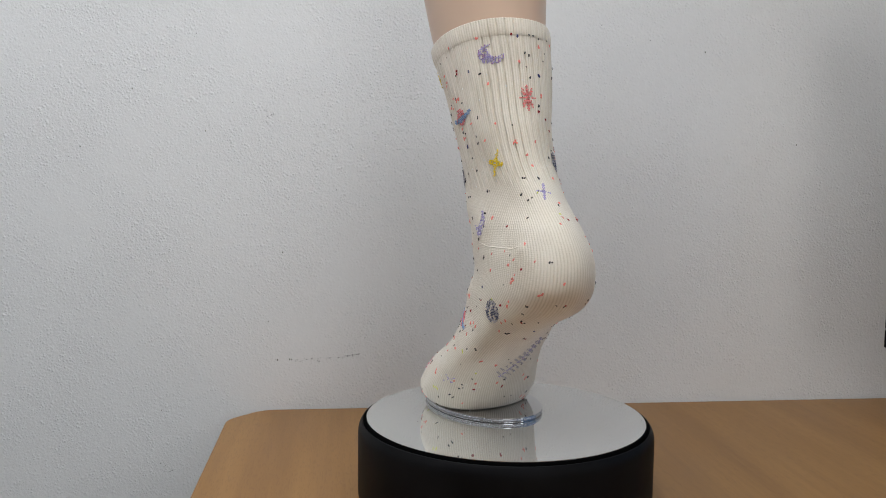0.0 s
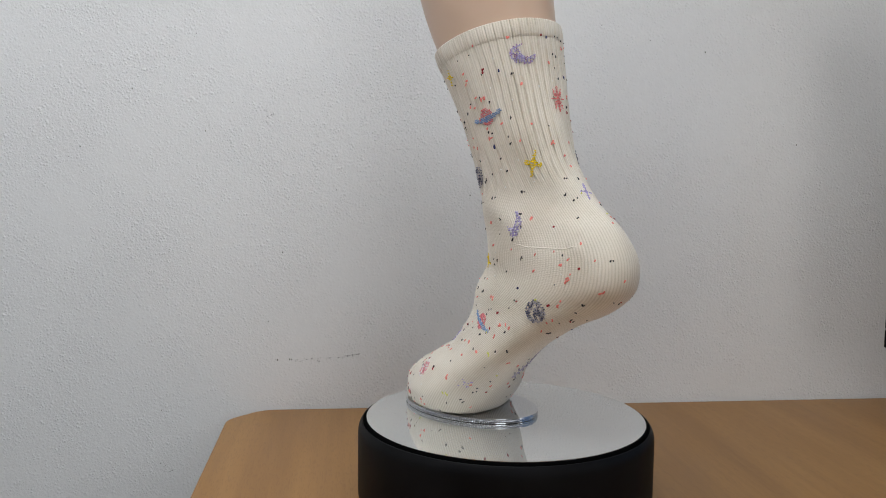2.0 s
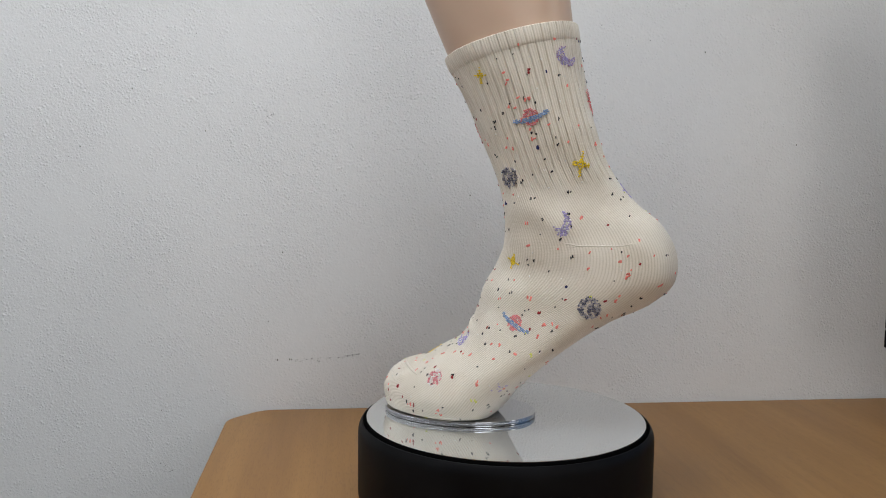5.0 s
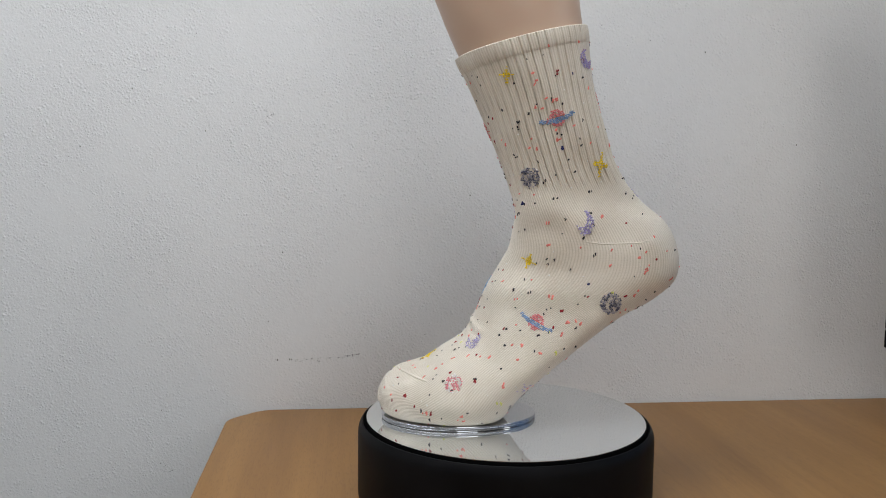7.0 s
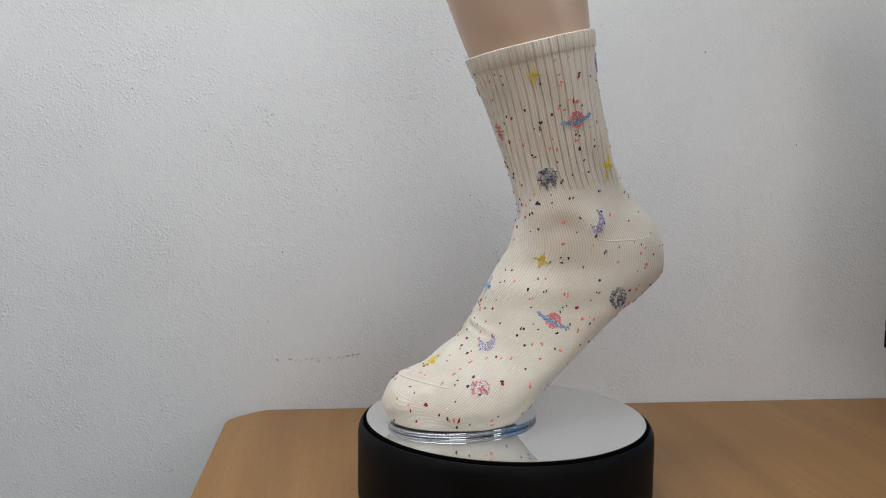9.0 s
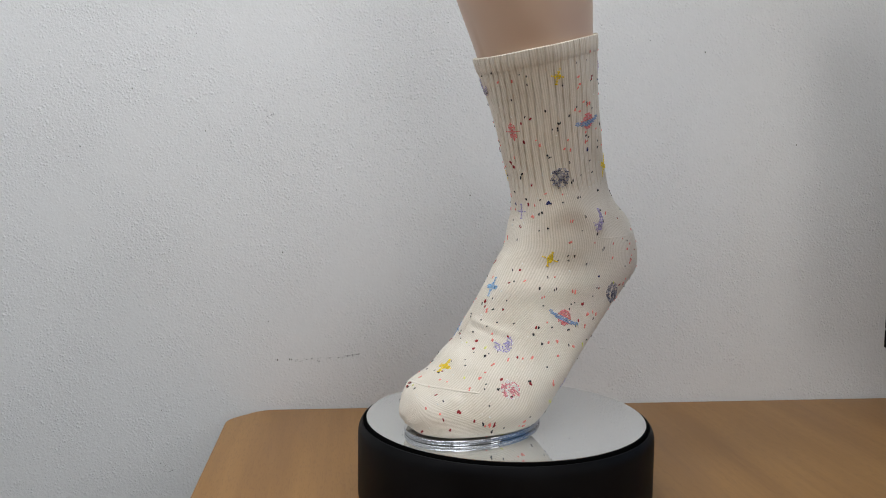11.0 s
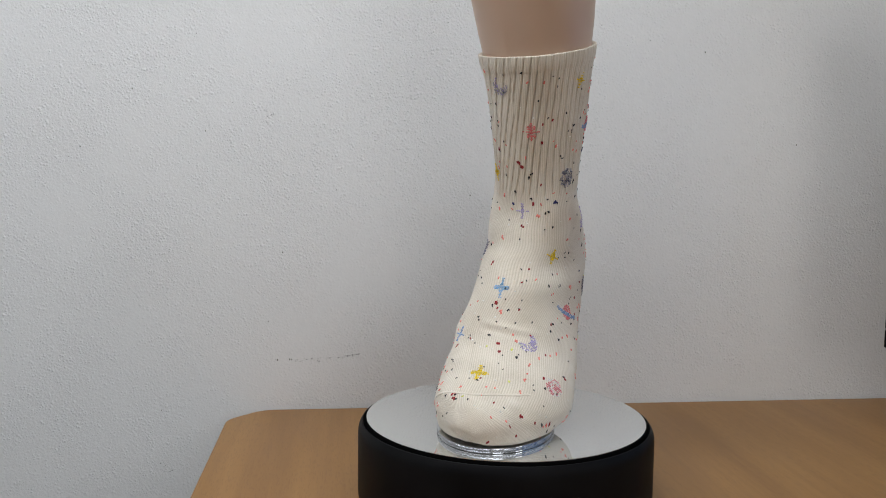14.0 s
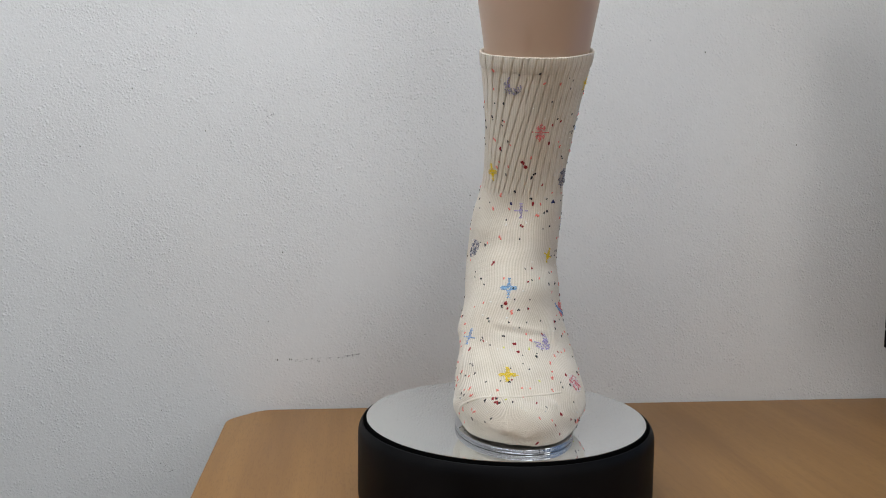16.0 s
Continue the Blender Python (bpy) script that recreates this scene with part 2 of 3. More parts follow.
# unseen windows, added to brighten the leg from the front and the right
def build_added_window(name, gap, wall_y, turn):
    thing = tagged(new(name), "white-framed unseen window, added to brighten the sock and leg", kind="structure")
    thing.matrix_world = ROOM_M @ Matrix.Rotation(turn, 4, "Z")
    paint = mat("window_paint", (0.75, 0.75, 0.74), 0.4)[0]
    x0, x1 = gap
    mid = (x0 + x1) / 2
    fr = bmesh.new()
    for a, b, z0, z1 in ((x0, x0 + 0.05, WIN_Z0, WIN_Z1), (x1 - 0.05, x1, WIN_Z0, WIN_Z1), (x0 + 0.05, x1 - 0.05, WIN_Z0, WIN_Z0 + 0.05), (x0 + 0.05, x1 - 0.05, WIN_Z1 - 0.05, WIN_Z1), (mid - 0.025, mid + 0.025, WIN_Z0 + 0.05, WIN_Z1 - 0.05)):
        box(fr, (a, wall_y - 0.12, z0), (b, wall_y - 0.07, z1))
    part("window_frame", fr, paint, thing)
    part("window_sill", box(bmesh.new(), (x0 - 0.05, wall_y + 0.001, WIN_Z0 - 0.03), (x1 + 0.05, wall_y + 0.06, WIN_Z0), 0.004), paint, thing)
    clear, _, glass = mat("window_glass", (1, 1, 1), 0.0)
    glass.inputs["Transmission Weight"].default_value = 1.0
    for a, b in ((x0 + 0.051, mid - 0.026), (mid + 0.026, x1 - 0.051)):
        pane = part("pane", box(bmesh.new(), (a, wall_y - 0.099, WIN_Z0 + 0.051), (b, wall_y - 0.093, WIN_Z1 - 0.051)), clear, thing, "clear glass")
        pane.visible_shadow = False


build_added_window("added_window_1", WIN_FAR, N0, 0.0)
build_added_window("added_window_2", WIN_SIDE, -A1, radians(90))
outside = part("ground", box(bmesh.new(), (-60, -60, -0.30), (60, 60, -0.12)), mat("pale_paving", (0.30, 0.29, 0.27), 0.8)[0])
tagged(outside, "pale paved ground outside the added windows", kind="structure")

m_glow, tg, bg = mat("panel_diffuser", (0.9, 0.9, 0.9), 0.5)
bg.inputs["Emission Color"].default_value = (0.95, 0.98, 1.0, 1)
bg.inputs["Emission Strength"].default_value = 2.0
m_trim = mat("white_metal_trim", (0.75, 0.75, 0.75), 0.4)[0]
# fixture made up to house the unseen overhead light
for pa, pn, pz, _, _ in PANELS:
    lampfix = tagged(new("added_light_panel"), "long white unseen light panel on rods, added to light the scene from above", "lamp", "hanging light panels")
    lampfix.matrix_world = Matrix.Translation(room(pa, pn, pz)) @ ROOM_M
    fr = bmesh.new()
    for lo, hi in (((-0.62, -0.19, 0), (0.62, -0.16, 0.04)), ((-0.62, 0.16, 0), (0.62, 0.19, 0.04)), ((-0.62, -0.16, 0), (-0.59, 0.16, 0.04)), ((0.59, -0.16, 0), (0.62, 0.16, 0.04)), ((-0.59, -0.16, 0.032), (0.59, 0.16, 0.04))):
        box(fr, lo, hi)
    part("frame", fr, m_trim, lampfix)
    part("diffuser", box(bmesh.new(), (-0.588, -0.158, 0.008), (0.588, 0.158, 0.03)), m_glow, lampfix, "glowing white diffuser")
    for x in (-0.5, 0.5):
        part("rod", box(bmesh.new(), (x - 0.004, -0.004, 0.0405), (x + 0.004, 0.004, CEIL - pz)), m_trim, lampfix)


# scuffs and specks on the wall: (metres along it, height over the platter)
def scuffs():
    rng = random.Random(5)
    row = ((-0.1706, -0.0088), (-0.1596, -0.0084), (-0.1578, -0.0086), (-0.1526, -0.0090), (-0.1439, -0.0086), (-0.1392, -0.0081), (-0.1335, -0.0082), (-0.1325, -0.0109), (-0.1226, -0.0073), (-0.1148, -0.0074), (-0.1064, -0.0059), (-0.1044, -0.0054), (-0.1017, -0.0049), (-0.0997, -0.0049), (-0.0965, -0.0044))
    lone = ((-0.1786, 0.0271), (-0.0992, 0.0100), (-0.2739, -0.1035), (-0.2724, -0.1062), (-0.2685, -0.1117), (-0.2750, -0.0541), (-0.2623, -0.0756), (-0.2950, 0.2352), (-0.2295, 0.2044), (-0.2325, 0.1993), (-0.2086, 0.2247), (-0.1809, 0.2188), (-0.1784, 0.2133), (-0.1744, 0.2149), (-0.1780, 0.2073), (-0.3402, 0.1842), (-0.3500, 0.1752), (-0.2392, 0.2846), (0.2281, 0.2808), (0.1743, 0.2902), (0.3233, 0.1955), (0.4113, 0.1672), (0.1272, 0.3027), (-0.0163, 0.3008), (-0.1655, 0.0907), (0.0064, 0.1442), (-0.0344, 0.0137), (-0.1165, 0.1482))
    spots = [(a, z, rng.uniform(0.00035, 0.00065)) for a, z in row] + [(a, z, rng.uniform(0.0003, 0.0006)) for a, z in lone]
    for a, z in row + lone[2:5] + lone[11:15]:      # crumbs beside the marks
        spots += [(a + rng.uniform(-0.004, 0.004), z + rng.uniform(-0.0015, 0.0015), rng.uniform(0.00018, 0.00034)) for _ in range(2)]
    bm = bmesh.new()
    for a, z, r in spots:
        n = 7
        ph = rng.random() * 6
        lean = rng.uniform(0.6, 1.9)
        ring = [bm.verts.new((a + r * math.cos(math.tau * i / n + ph) * rng.uniform(0.6, 1.2), WALL_N - 0.0004, TOP + z + lean * r * math.sin(math.tau * i / n + ph))) for i in range(n)]
        tip = bm.verts.new((a, WALL_N - 0.0007, TOP + z))
        for i in range(n):
            bm.faces.new((ring[i], tip, ring[(i + 1) % n]))
    bmesh.ops.recalc_face_normals(bm, faces=bm.faces)
    ob = part("scuff_marks", bm, mat("scuff", (0.055, 0.05, 0.048), 0.8)[0], wall, "small dark scuffs and specks on the paint")
    tagged(ob, kind="stuff")


scuffs()


# ---- table ----
def build_table():
    thing = tagged(new("table"), "beech-laminate table with clipped rounded corners, pushed against the wall", "table")
    thing.matrix_world = ROOM_M
    L, R, B, FR = -0.2125, 1.35, 0.2165, -0.48
    cut = 0.029

    def corner(p0, p1, p2, r=0.012, n=6):
        """Rounds the corner at p1 between p0 and p2."""
        a, b, c = Vector(p0), Vector(p1), Vector(p2)
        d0, d2 = (a - b).normalized() * r, (c - b).normalized() * r
        return [tuple(((1 - k / n) ** 2) * (b + d0) + 2 * (k / n) * (1 - k / n) * b + ((k / n) ** 2) * (b + d2)) for k in range(n + 1)]

    pts = [(L, FR + cut), (L + cut, FR), (R - cut, FR), (R, FR + cut), (R, B - cut), (R - cut, B), (L + cut, B), (L, B - cut)]
    out = []
    for i, q in enumerate(pts):
        out += corner(pts[i - 1], q, pts[(i + 1) % 8])
    z = TOP - 0.055
    part("tabletop", prism(out, z - 0.025, z, 0.0045), M_WOOD, thing, smooth=False)
    steel = mat("grey_steel_leg", (0.25, 0.25, 0.26), 0.4, 0.8)[0]
    for x, y in ((L + 0.07, FR + 0.07), (R - 0.07, FR + 0.07), (L + 0.07, B - 0.07), (R - 0.07, B - 0.07)):
        leg = bmesh.new()
        bmesh.ops.create_cone(leg, cap_ends=True, segments=20, radius1=0.018, radius2=0.018, depth=z - 0.025, matrix=Matrix.Translation((x, y, (z - 0.025) / 2)))
        part("leg", leg, steel, thing, "grey steel leg")
    return thing


build_table()

# ---- computer monitor whose edge shows beside the turntable ----
def build_monitor():
    thing = tagged(new("monitor"), "black flat computer monitor with a blue screen on the table", "monitor")
    thing.matrix_world = Matrix.Translation((0.3245, 0.1680, TOP)) @ Matrix.Rotation(radians(-50), 4, "Z")
    z0, z1, w = 0.0215, 0.32, 0.50
    part("housing", box(bmesh.new(), (0, 0, z0), (w, 0.018, z1), 0.004, 3), M_BLACK, thing)
    bez = bmesh.new()
    for lo, hi in (((0, -0.004, z0), (w, -0.0002, z0 + 0.016)), ((0, -0.004, z1 - 0.010), (w, -0.0002, z1)), ((0, -0.004, z0 + 0.0161), (0.010, -0.0002, z1 - 0.0101)), ((w - 0.010, -0.004, z0 + 0.0161), (w, -0.0002, z1 - 0.0101))):
        box(bez, lo, hi, 0.001, 1)
    part("bezel", bez, M_BLACK, thing)
    ms, ts, bs = mat("lit_screen", (0.02, 0.03, 0.06), 0.3)
    bs.inputs["Emission Color"].default_value = (0.12, 0.38, 0.85, 1)
    bs.inputs["Emission Strength"].default_value = 0.45
    part("screen", box(bmesh.new(), (0.0104, -0.0016, z0 + 0.0165), (w - 0.0104, -0.0003, z1 - 0.0105)), ms, thing, "glowing blue screen")
    part("neck", box(bmesh.new(), (w / 2 - 0.03, 0.0185, -0.046), (w / 2 + 0.03, 0.036, 0.16), 0.003, 2), M_BLACK, thing)
    part("foot", box(bmesh.new(), (w / 2 - 0.11, -0.06, -0.0548), (w / 2 + 0.11, 0.10, -0.0462), 0.003, 2), M_BLACK, thing)
    return thing


build_monitor()


# ---- turntable ----
def build_turntable():
    thing = tagged(new("turntable"), "black plastic motorised display turntable with a round mirror top", "turntable")
    thing.location = (AXIS, 0, TOP)
    h = -0.055
    drum = lathe([(0, h + 0.001), (0.094, h + 0.001), (0.094, h), (0.0985, h), (0.1003, h + 0.0015), (0.1008, h + 0.0045), (0.1008, -0.0110), (0.1006, -0.0078), (0.1002, -0.0060), (0.0996, -0.0045),
                  (0.0986, -0.0028), (0.0982, -0.0022), (0.0978, -0.0020), (0.0975, -0.0023), (0.0974, -0.0060), (0.0975, -0.012), (0, -0.012)], 200)
    part("drum", drum, M_BLACK, thing, smooth=True)
    groove = lathe([(0.0973, -0.0119), (0.0973, -0.0058), (0.0966, -0.0046), (0.0960, -0.0046), (0.0960, -0.0119), (0.0973, -0.0119)], 200)
    part("gap_ring", groove, M_GROOVE, thing, "dark rubber ring in the gap")
    platter = lathe([(0, -0.004), (0.0951, -0.004), (0.0951, 0.0), (0, 0.0)], 200)
    top = part("platter", platter, M_MIRROR, thing, "round mirror-glass platter with faint smears")
    band = lathe([(0.0952, -0.0119), (0.0957, -0.0119), (0.0957, -0.0004), (0.0952, -0.0004), (0.0952, -0.0119)], 200)
    part("edge_band", band, M_GROOVE, top, "black edge band round the mirror")
    # dust on the mirror
    rng = random.Random(11)
    bm = bmesh.new()
    for k in range(30):
        r, a, q = 0.093 * math.sqrt(rng.random()), rng.random() * math.tau, rng.uniform(0.00008, 0.00024)
        bmesh.ops.create_icosphere(bm, subdivisions=1, radius=q, matrix=Matrix.Translation((r * math.cos(a), r * math.sin(a), q * 0.6)))
    dust = part("dust", bm, mat("dust_specks", (0.06, 0.055, 0.05), 0.9)[0], top, "dark dust specks on the mirror")
    tagged(dust, kind="stuff")
    return thing, top


turntable, platter = build_turntable()

# ---- foot form: sections from the toe to the calf, each from a front point to a back point, with its left and right reach ----
FOOT_ANGLE = radians(99.6)
SPINE = (0.0, 0.0048, 0.0182, 0.0346, 0.0518, 0.0708, 0.0891, 0.1089, 0.1304, 0.1513, 0.1687, 0.1819, 0.1958, 0.2105, 0.2326, 0.2577, 0.2888, 0.3210, 0.4600)
FRONT_U = (0.0860, 0.0822, 0.0778, 0.0715, 0.0565, 0.0451, 0.0337, 0.0270, 0.0201, 0.0134, 0.0053, -0.0010, -0.0035, -0.0058, -0.0020, 0.0065, 0.0179, 0.0318, 0.0866)
FRONT_Z = (0.0157, 0.0232, 0.0292, 0.0333, 0.0384, 0.0463, 0.0538, 0.0628, 0.0762, 0.0915, 0.1058, 0.1164, 0.1277, 0.1397, 0.1575, 0.1797, 0.2078, 0.2375, 0.3667)
BACK_U = (0.0767, 0.0698, 0.0366, 0.0133, -0.0007, -0.0165, -0.0339, -0.0547, -0.0766, -0.0986, -0.1116, -0.1113, -0.1031, -0.0876, -0.0716, -0.0628, -0.0543, -0.0502, -0.0319)
BACK_Z = (0.0037, 0.0016, -0.0021, -0.0034, 0.0029, 0.0215, 0.0385, 0.0568, 0.0735, 0.0864, 0.1011, 0.1177, 0.1348, 0.1485, 0.1704, 0.1955, 0.2266, 0.2589, 0.3890)
LEFT = (0.0308, 0.0391, 0.0483, 0.0536, 0.0561, 0.0508, 0.0425, 0.0362, 0.0318, 0.0288, 0.0255, 0.0257, 0.0255, 0.0271, 0.0310, 0.0367, 0.0441, 0.0525, 0.0730)
RIGHT = (0.0116, -0.0009, -0.0165, -0.0254, -0.0265, -0.0246, -0.0233, -0.0263, -0.0307, -0.0374, -0.0396, -0.0388, -0.0352, -0.0308, -0.0238, -0.0214, -0.0215, -0.0221, -0.0346)
LEAN = (-0.0027, -0.0011, -0.0007, -0.0031, -0.0089, -0.0121, -0.0139, -0.0117, -0.0043, 0.0044, 0.0058, 0.0072, 0.0061, 0.0056, 0.0025, 0.0012, 0.0020, 0.0020, 0.0023)
TAPER = (-0.226, -0.243, -0.262, -0.232, -0.092, 0.045, 0.123, 0.222, 0.138, 0.095, 0.080, 0.140, 0.281, 0.380, 0.233, 0.106, 0.001, 0.062, 0.035)
FWD = Vector((math.cos(FOOT_ANGLE), math.sin(FOOT_ANGLE), 0))
SIDE = Vector((-math.sin(FOOT_ANGLE), math.cos(FOOT_ANGLE), 0))
SOLE = 0.0034        # top of the stand's plate, on which the sole rests
SOCK_TOP = 0.3213
RIB_END = 0.2255
# soft swellings under the knit: u, v, z, height, spread
BUMPS = ((-0.0555, 0.0300, 0.1362, 0.0026, 0.0085), (-0.0965, 0.0108, 0.1241, 0.0016, 0.0024), (0.0600, 0.0440, 0.0290, 0.0038, 0.0030), (0.0190, 0.0270, 0.0600, 0.0017, 0.0042))


def profile(s, values):
    """Smooth interpolation between the sections."""
    k, v = np.array(SPINE), np.array(values)
    h = np.diff(k)
    d = np.diff(v) / h
    m = np.concatenate(([d[0]], (d[:-1] * h[1:] + d[1:] * h[:-1]) / (h[1:] + h[:-1]), [d[-1]]))
    i = np.clip(np.searchsorted(k, s) - 1, 0, len(k) - 2)
    w = (s - k[i]) / h[i]
    return (2 * w**3 - 3 * w**2 + 1) * v[i] + (w**3 - 2 * w**2 + w) * h[i] * m[i] + (3 * w**2 - 2 * w**3) * v[i + 1] + (w**3 - w**2) * h[i] * m[i + 1]


def foot_grid(s, n):
    """Points and outward normals on the foot's form: one ring at each way s along the spine, n points a ring at even steps."""
    s = np.asarray(s, float)
    fu, fz, bu, bz, l, r, lean, tap = (profile(s, v)[:, None] for v in (FRONT_U, FRONT_Z, BACK_U, BACK_Z, LEFT, RIGHT, LEAN, TAPER))
    a = np.linspace(0, math.tau, 721)[None, :]
    e = 2 / (2.15 + 0.4 * np.clip(1 - s[:, None] / 0.03, 0, 1) + (1.5 * np.clip((0.022 - s[:, None]) / 0.018, 0, 1) + 0.35 * np.clip((0.075 - s[:, None]) / 0.035, 0, 1) - 0.85 * np.exp(-((s[:, None] - 0.042) / 0.018) ** 2)) * (np.cos(a) < 0))      # blunter at the toe, squarer along the sole
    ca, sa = np.sign(np.cos(a)) * np.abs(np.cos(a)) ** e, np.sign(np.sin(a)) * np.abs(np.sin(a)) ** e
    u = (fu + bu) / 2 + (fu - bu) / 2 * ca
    z = (fz + bz) / 2 + (fz - bz) / 2 * ca
    v = (l + r) / 2 + (l - r) / 2 * sa * (1 + tap * ca) + lean * ca
    z = SOLE + 0.0012 * np.logaddexp(0, (z - SOLE) / 0.0012)      # the sole flattens on the plate
    w = np.clip((s[:, None] - 0.24) / 0.07, 0, 1)
    z = z - 0.045 * w * w * (3 - 2 * w) * (v - (l + r) / 2)      # the leg's sections tip a little sideways
    ring = np.stack([u, v, z], -1)
    out = np.empty((len(s), n, 3))
    for i in range(len(s)):
        d = np.concatenate(([0], np.cumsum(np.linalg.norm(np.diff(ring[i], axis=0), axis=1))))
        for k in range(3):
            out[i, :, k] = np.interp(np.arange(n) / n * d[-1], d, ring[i, :, k])
    du = np.roll(out, -1, 1) - np.roll(out, 1, 1)
    dv = np.gradient(out, axis=0)
    nn = np.cross(du, dv)
    nn /= np.linalg.norm(nn, axis=-1, keepdims=True) + 1e-12
    # wrinkle across the instep and swellings
    push = np.zeros(out.shape[:2])
    for bu_, bv_, bz_, height, spread in BUMPS:
        push += height * np.exp(-((out - np.array((bu_, bv_, bz_))) ** 2).sum(-1) / (2 * spread**2))
    frac = np.arange(n)[None, :] / n
    fold = 0.1185 - 0.055 * frac
    win = np.clip(frac / 0.03, 0, 1) * np.clip((0.20 - frac) / 0.05, 0, 1)
    push += 0.0009 * win * (np.exp(-((s[:, None] - fold) / 0.0032) ** 2) - 0.6 * np.exp(-((s[:, None] - fold + 0.0060) / 0.0034) ** 2))
    # slight unevenness of the cloth
    push += 0.00035 * np.sin(61 * s[:, None] + 7 * frac) * np.sin(40 * frac + 55 * s[:, None])
    out = out + nn * push[..., None]
    c, q = math.cos(FOOT_ANGLE), math.sin(FOOT_ANGLE)
    rot = np.array(((c, q, 0), (-q, c, 0), (0, 0, 1)))      # foot frame to the platter's frame
    return out @ rot, nn @ rot


def grid_mesh(name, pts, material, uvs, cap0=False, cap1=False):
    rows, n = pts.shape[:2]
    verts = [tuple(p) for p in pts.reshape(-1, 3)]
    faces = [(i * n + j, i * n + (j + 1) % n, (i + 1) * n + (j + 1) % n, (i + 1) * n + j) for i in range(rows - 1) for j in range(n)]
    if cap0:
        faces.append(tuple(range(n))[::-1])
    if cap1:
        faces.append(tuple(range((rows - 1) * n, rows * n)))
    me = bpy.data.meshes.new(name)
    me.from_pydata(verts, [], faces)
    me.materials.append(material)
    layer = me.uv_layers.new(name="UVMap")
    us = np.zeros((len(me.loops), 2))
    k = 0
    for f in faces:
        if len(f) == 4:
            i, j = divmod(f[0], n)
            us[k:k + 4] = ((j / n, uvs[i]), ((j + 1) / n, uvs[i]), ((j + 1) / n, uvs[i + 1]), (j / n, uvs[i + 1]))
        k += len(f)
    layer.data.foreach_set("uv", us.ravel())
    me.polygons.foreach_set("use_smooth", np.ones(len(me.polygons), bool))
    me.update()
    return me


def smooth_step(x):
    x = np.clip(x, 0, 1)
    return x * x * (3 - 2 * x)


RIBS = 46


def rib_height(s, frac):
    """Rounded ribs with narrow grooves on the leg of the sock, fading out above the ankle."""
    fade = smooth_step((s - RIB_END + 0.004) / 0.009) * (0.7 + 0.3 * np.sin(15 * frac + 4) ** 2)
    off = np.minimum(frac, 1 - frac)
    ph = frac * RIBS + 0.22 * np.sin(26 * s + 9 * frac) - 38 * (s - 0.262) * np.exp(-((off / 0.13) ** 2))     # the ribs lean over the shin
    g = np.abs(np.sin(np.pi * ph))
    return fade * 0.0024 * (np.clip(g / 0.30, 0, 1) ** 0.9 - 0.86)


def toe_cap(first, steps=12):
    """Rings that close the toe."""
    mid = first.mean(0)
    out = []
    for k in range(steps):
        w = 0.03 + 0.95 * math.sin(0.5 * math.pi * k / steps)
        r = mid + (first - mid) * w + np.array(FWD * 0.0013) * (1 - w * w)
        out.append(r)
    return np.array(out)


def round_toe(rows, edge=46):
    """Evens out the rings of the toe, less and less towards the instep."""
    rows = rows.copy()
    hold = np.clip((edge - np.arange(len(rows))) / (edge * 0.45), 0, 1)[1:-1, None, None]
    for _ in range(26):
        rows[1:-1] += hold * ((rows[:-2] + 2 * rows[1:-1] + rows[2:]) / 4 - rows[1:-1])
    return rows


def build_sock():
    thing = tagged(new("sock"), "cream ribbed sock with knitted space motifs and coloured flecks", "sock")
    thing.location = (AXIS, 0, TOP)
    n = RIBS * 14
    s = np.concatenate((np.linspace(0.0, 0.20, 200), np.linspace(0.201, SOCK_TOP - 0.009, 90)))
    pts, nrm = foot_grid(s, n)
    frac = np.arange(n)[None, :] / n
    flat = pts + nrm * (0.0005 * smooth_step((s - RIB_END + 0.004) / 0.009))[:, None, None]
    pts = pts + nrm * rib_height(s[:, None], frac)[..., None]
    cap = toe_cap(pts[0])
    grid = round_toe(np.concatenate((cap, pts)))
    flat = round_toe(np.concatenate((cap, flat)))[len(cap):]
    uv = np.concatenate((np.linspace(-0.012, -0.0005, len(cap)), s))
    cut = len(cap) + int(np.searchsorted(s, RIB_END - 0.004))
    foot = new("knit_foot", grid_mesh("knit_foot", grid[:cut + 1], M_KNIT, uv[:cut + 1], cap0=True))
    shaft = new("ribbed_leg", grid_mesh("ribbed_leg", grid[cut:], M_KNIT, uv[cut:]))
    foot.parent = shaft.parent = thing
    tagged(foot, "plain-knit foot and heel")
    tagged(shaft, "ribbed leg of the sock")
    # cuff: a folded welt with a rounded lip
    t = np.linspace(0, 1, 16)
    sc = SOCK_TOP - 0.0100 + 0.0100 * t
    cp, cn = foot_grid(sc, n)
    swell = 0.00005 + 0.0007 * np.sqrt(np.clip(np.sin(np.pi * np.clip(t * 0.84, 0, 1)), 0, 1))
    cp = cp + cn * (swell[:, None] + rib_height(sc[:, None], frac) * (0.85 - 0.45 * t[:, None] ** 2))[..., None]
    lip, ln = foot_grid(SOCK_TOP + np.array((-0.008, -0.002, 0.0003, 0.0005, 0.0007)), n)
    lip = (lip + ln * np.array((-0.0021, -0.0019, -0.0012, 0.0006, -0.0003))[:, None, None])[[3, 4, 2, 1, 0]]
    start, sn = foot_grid(SOCK_TOP + np.array((-0.0104, -0.0103)), n)
    first = start[:1] + sn[:1] * (rib_height(np.full((1, 1), SOCK_TOP - 0.0104), frac) - 0.0002)[..., None]
    cuff = np.concatenate((first, cp, lip))
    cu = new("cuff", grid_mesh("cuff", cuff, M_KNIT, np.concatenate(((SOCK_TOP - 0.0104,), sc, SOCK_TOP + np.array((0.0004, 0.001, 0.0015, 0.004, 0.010))))))
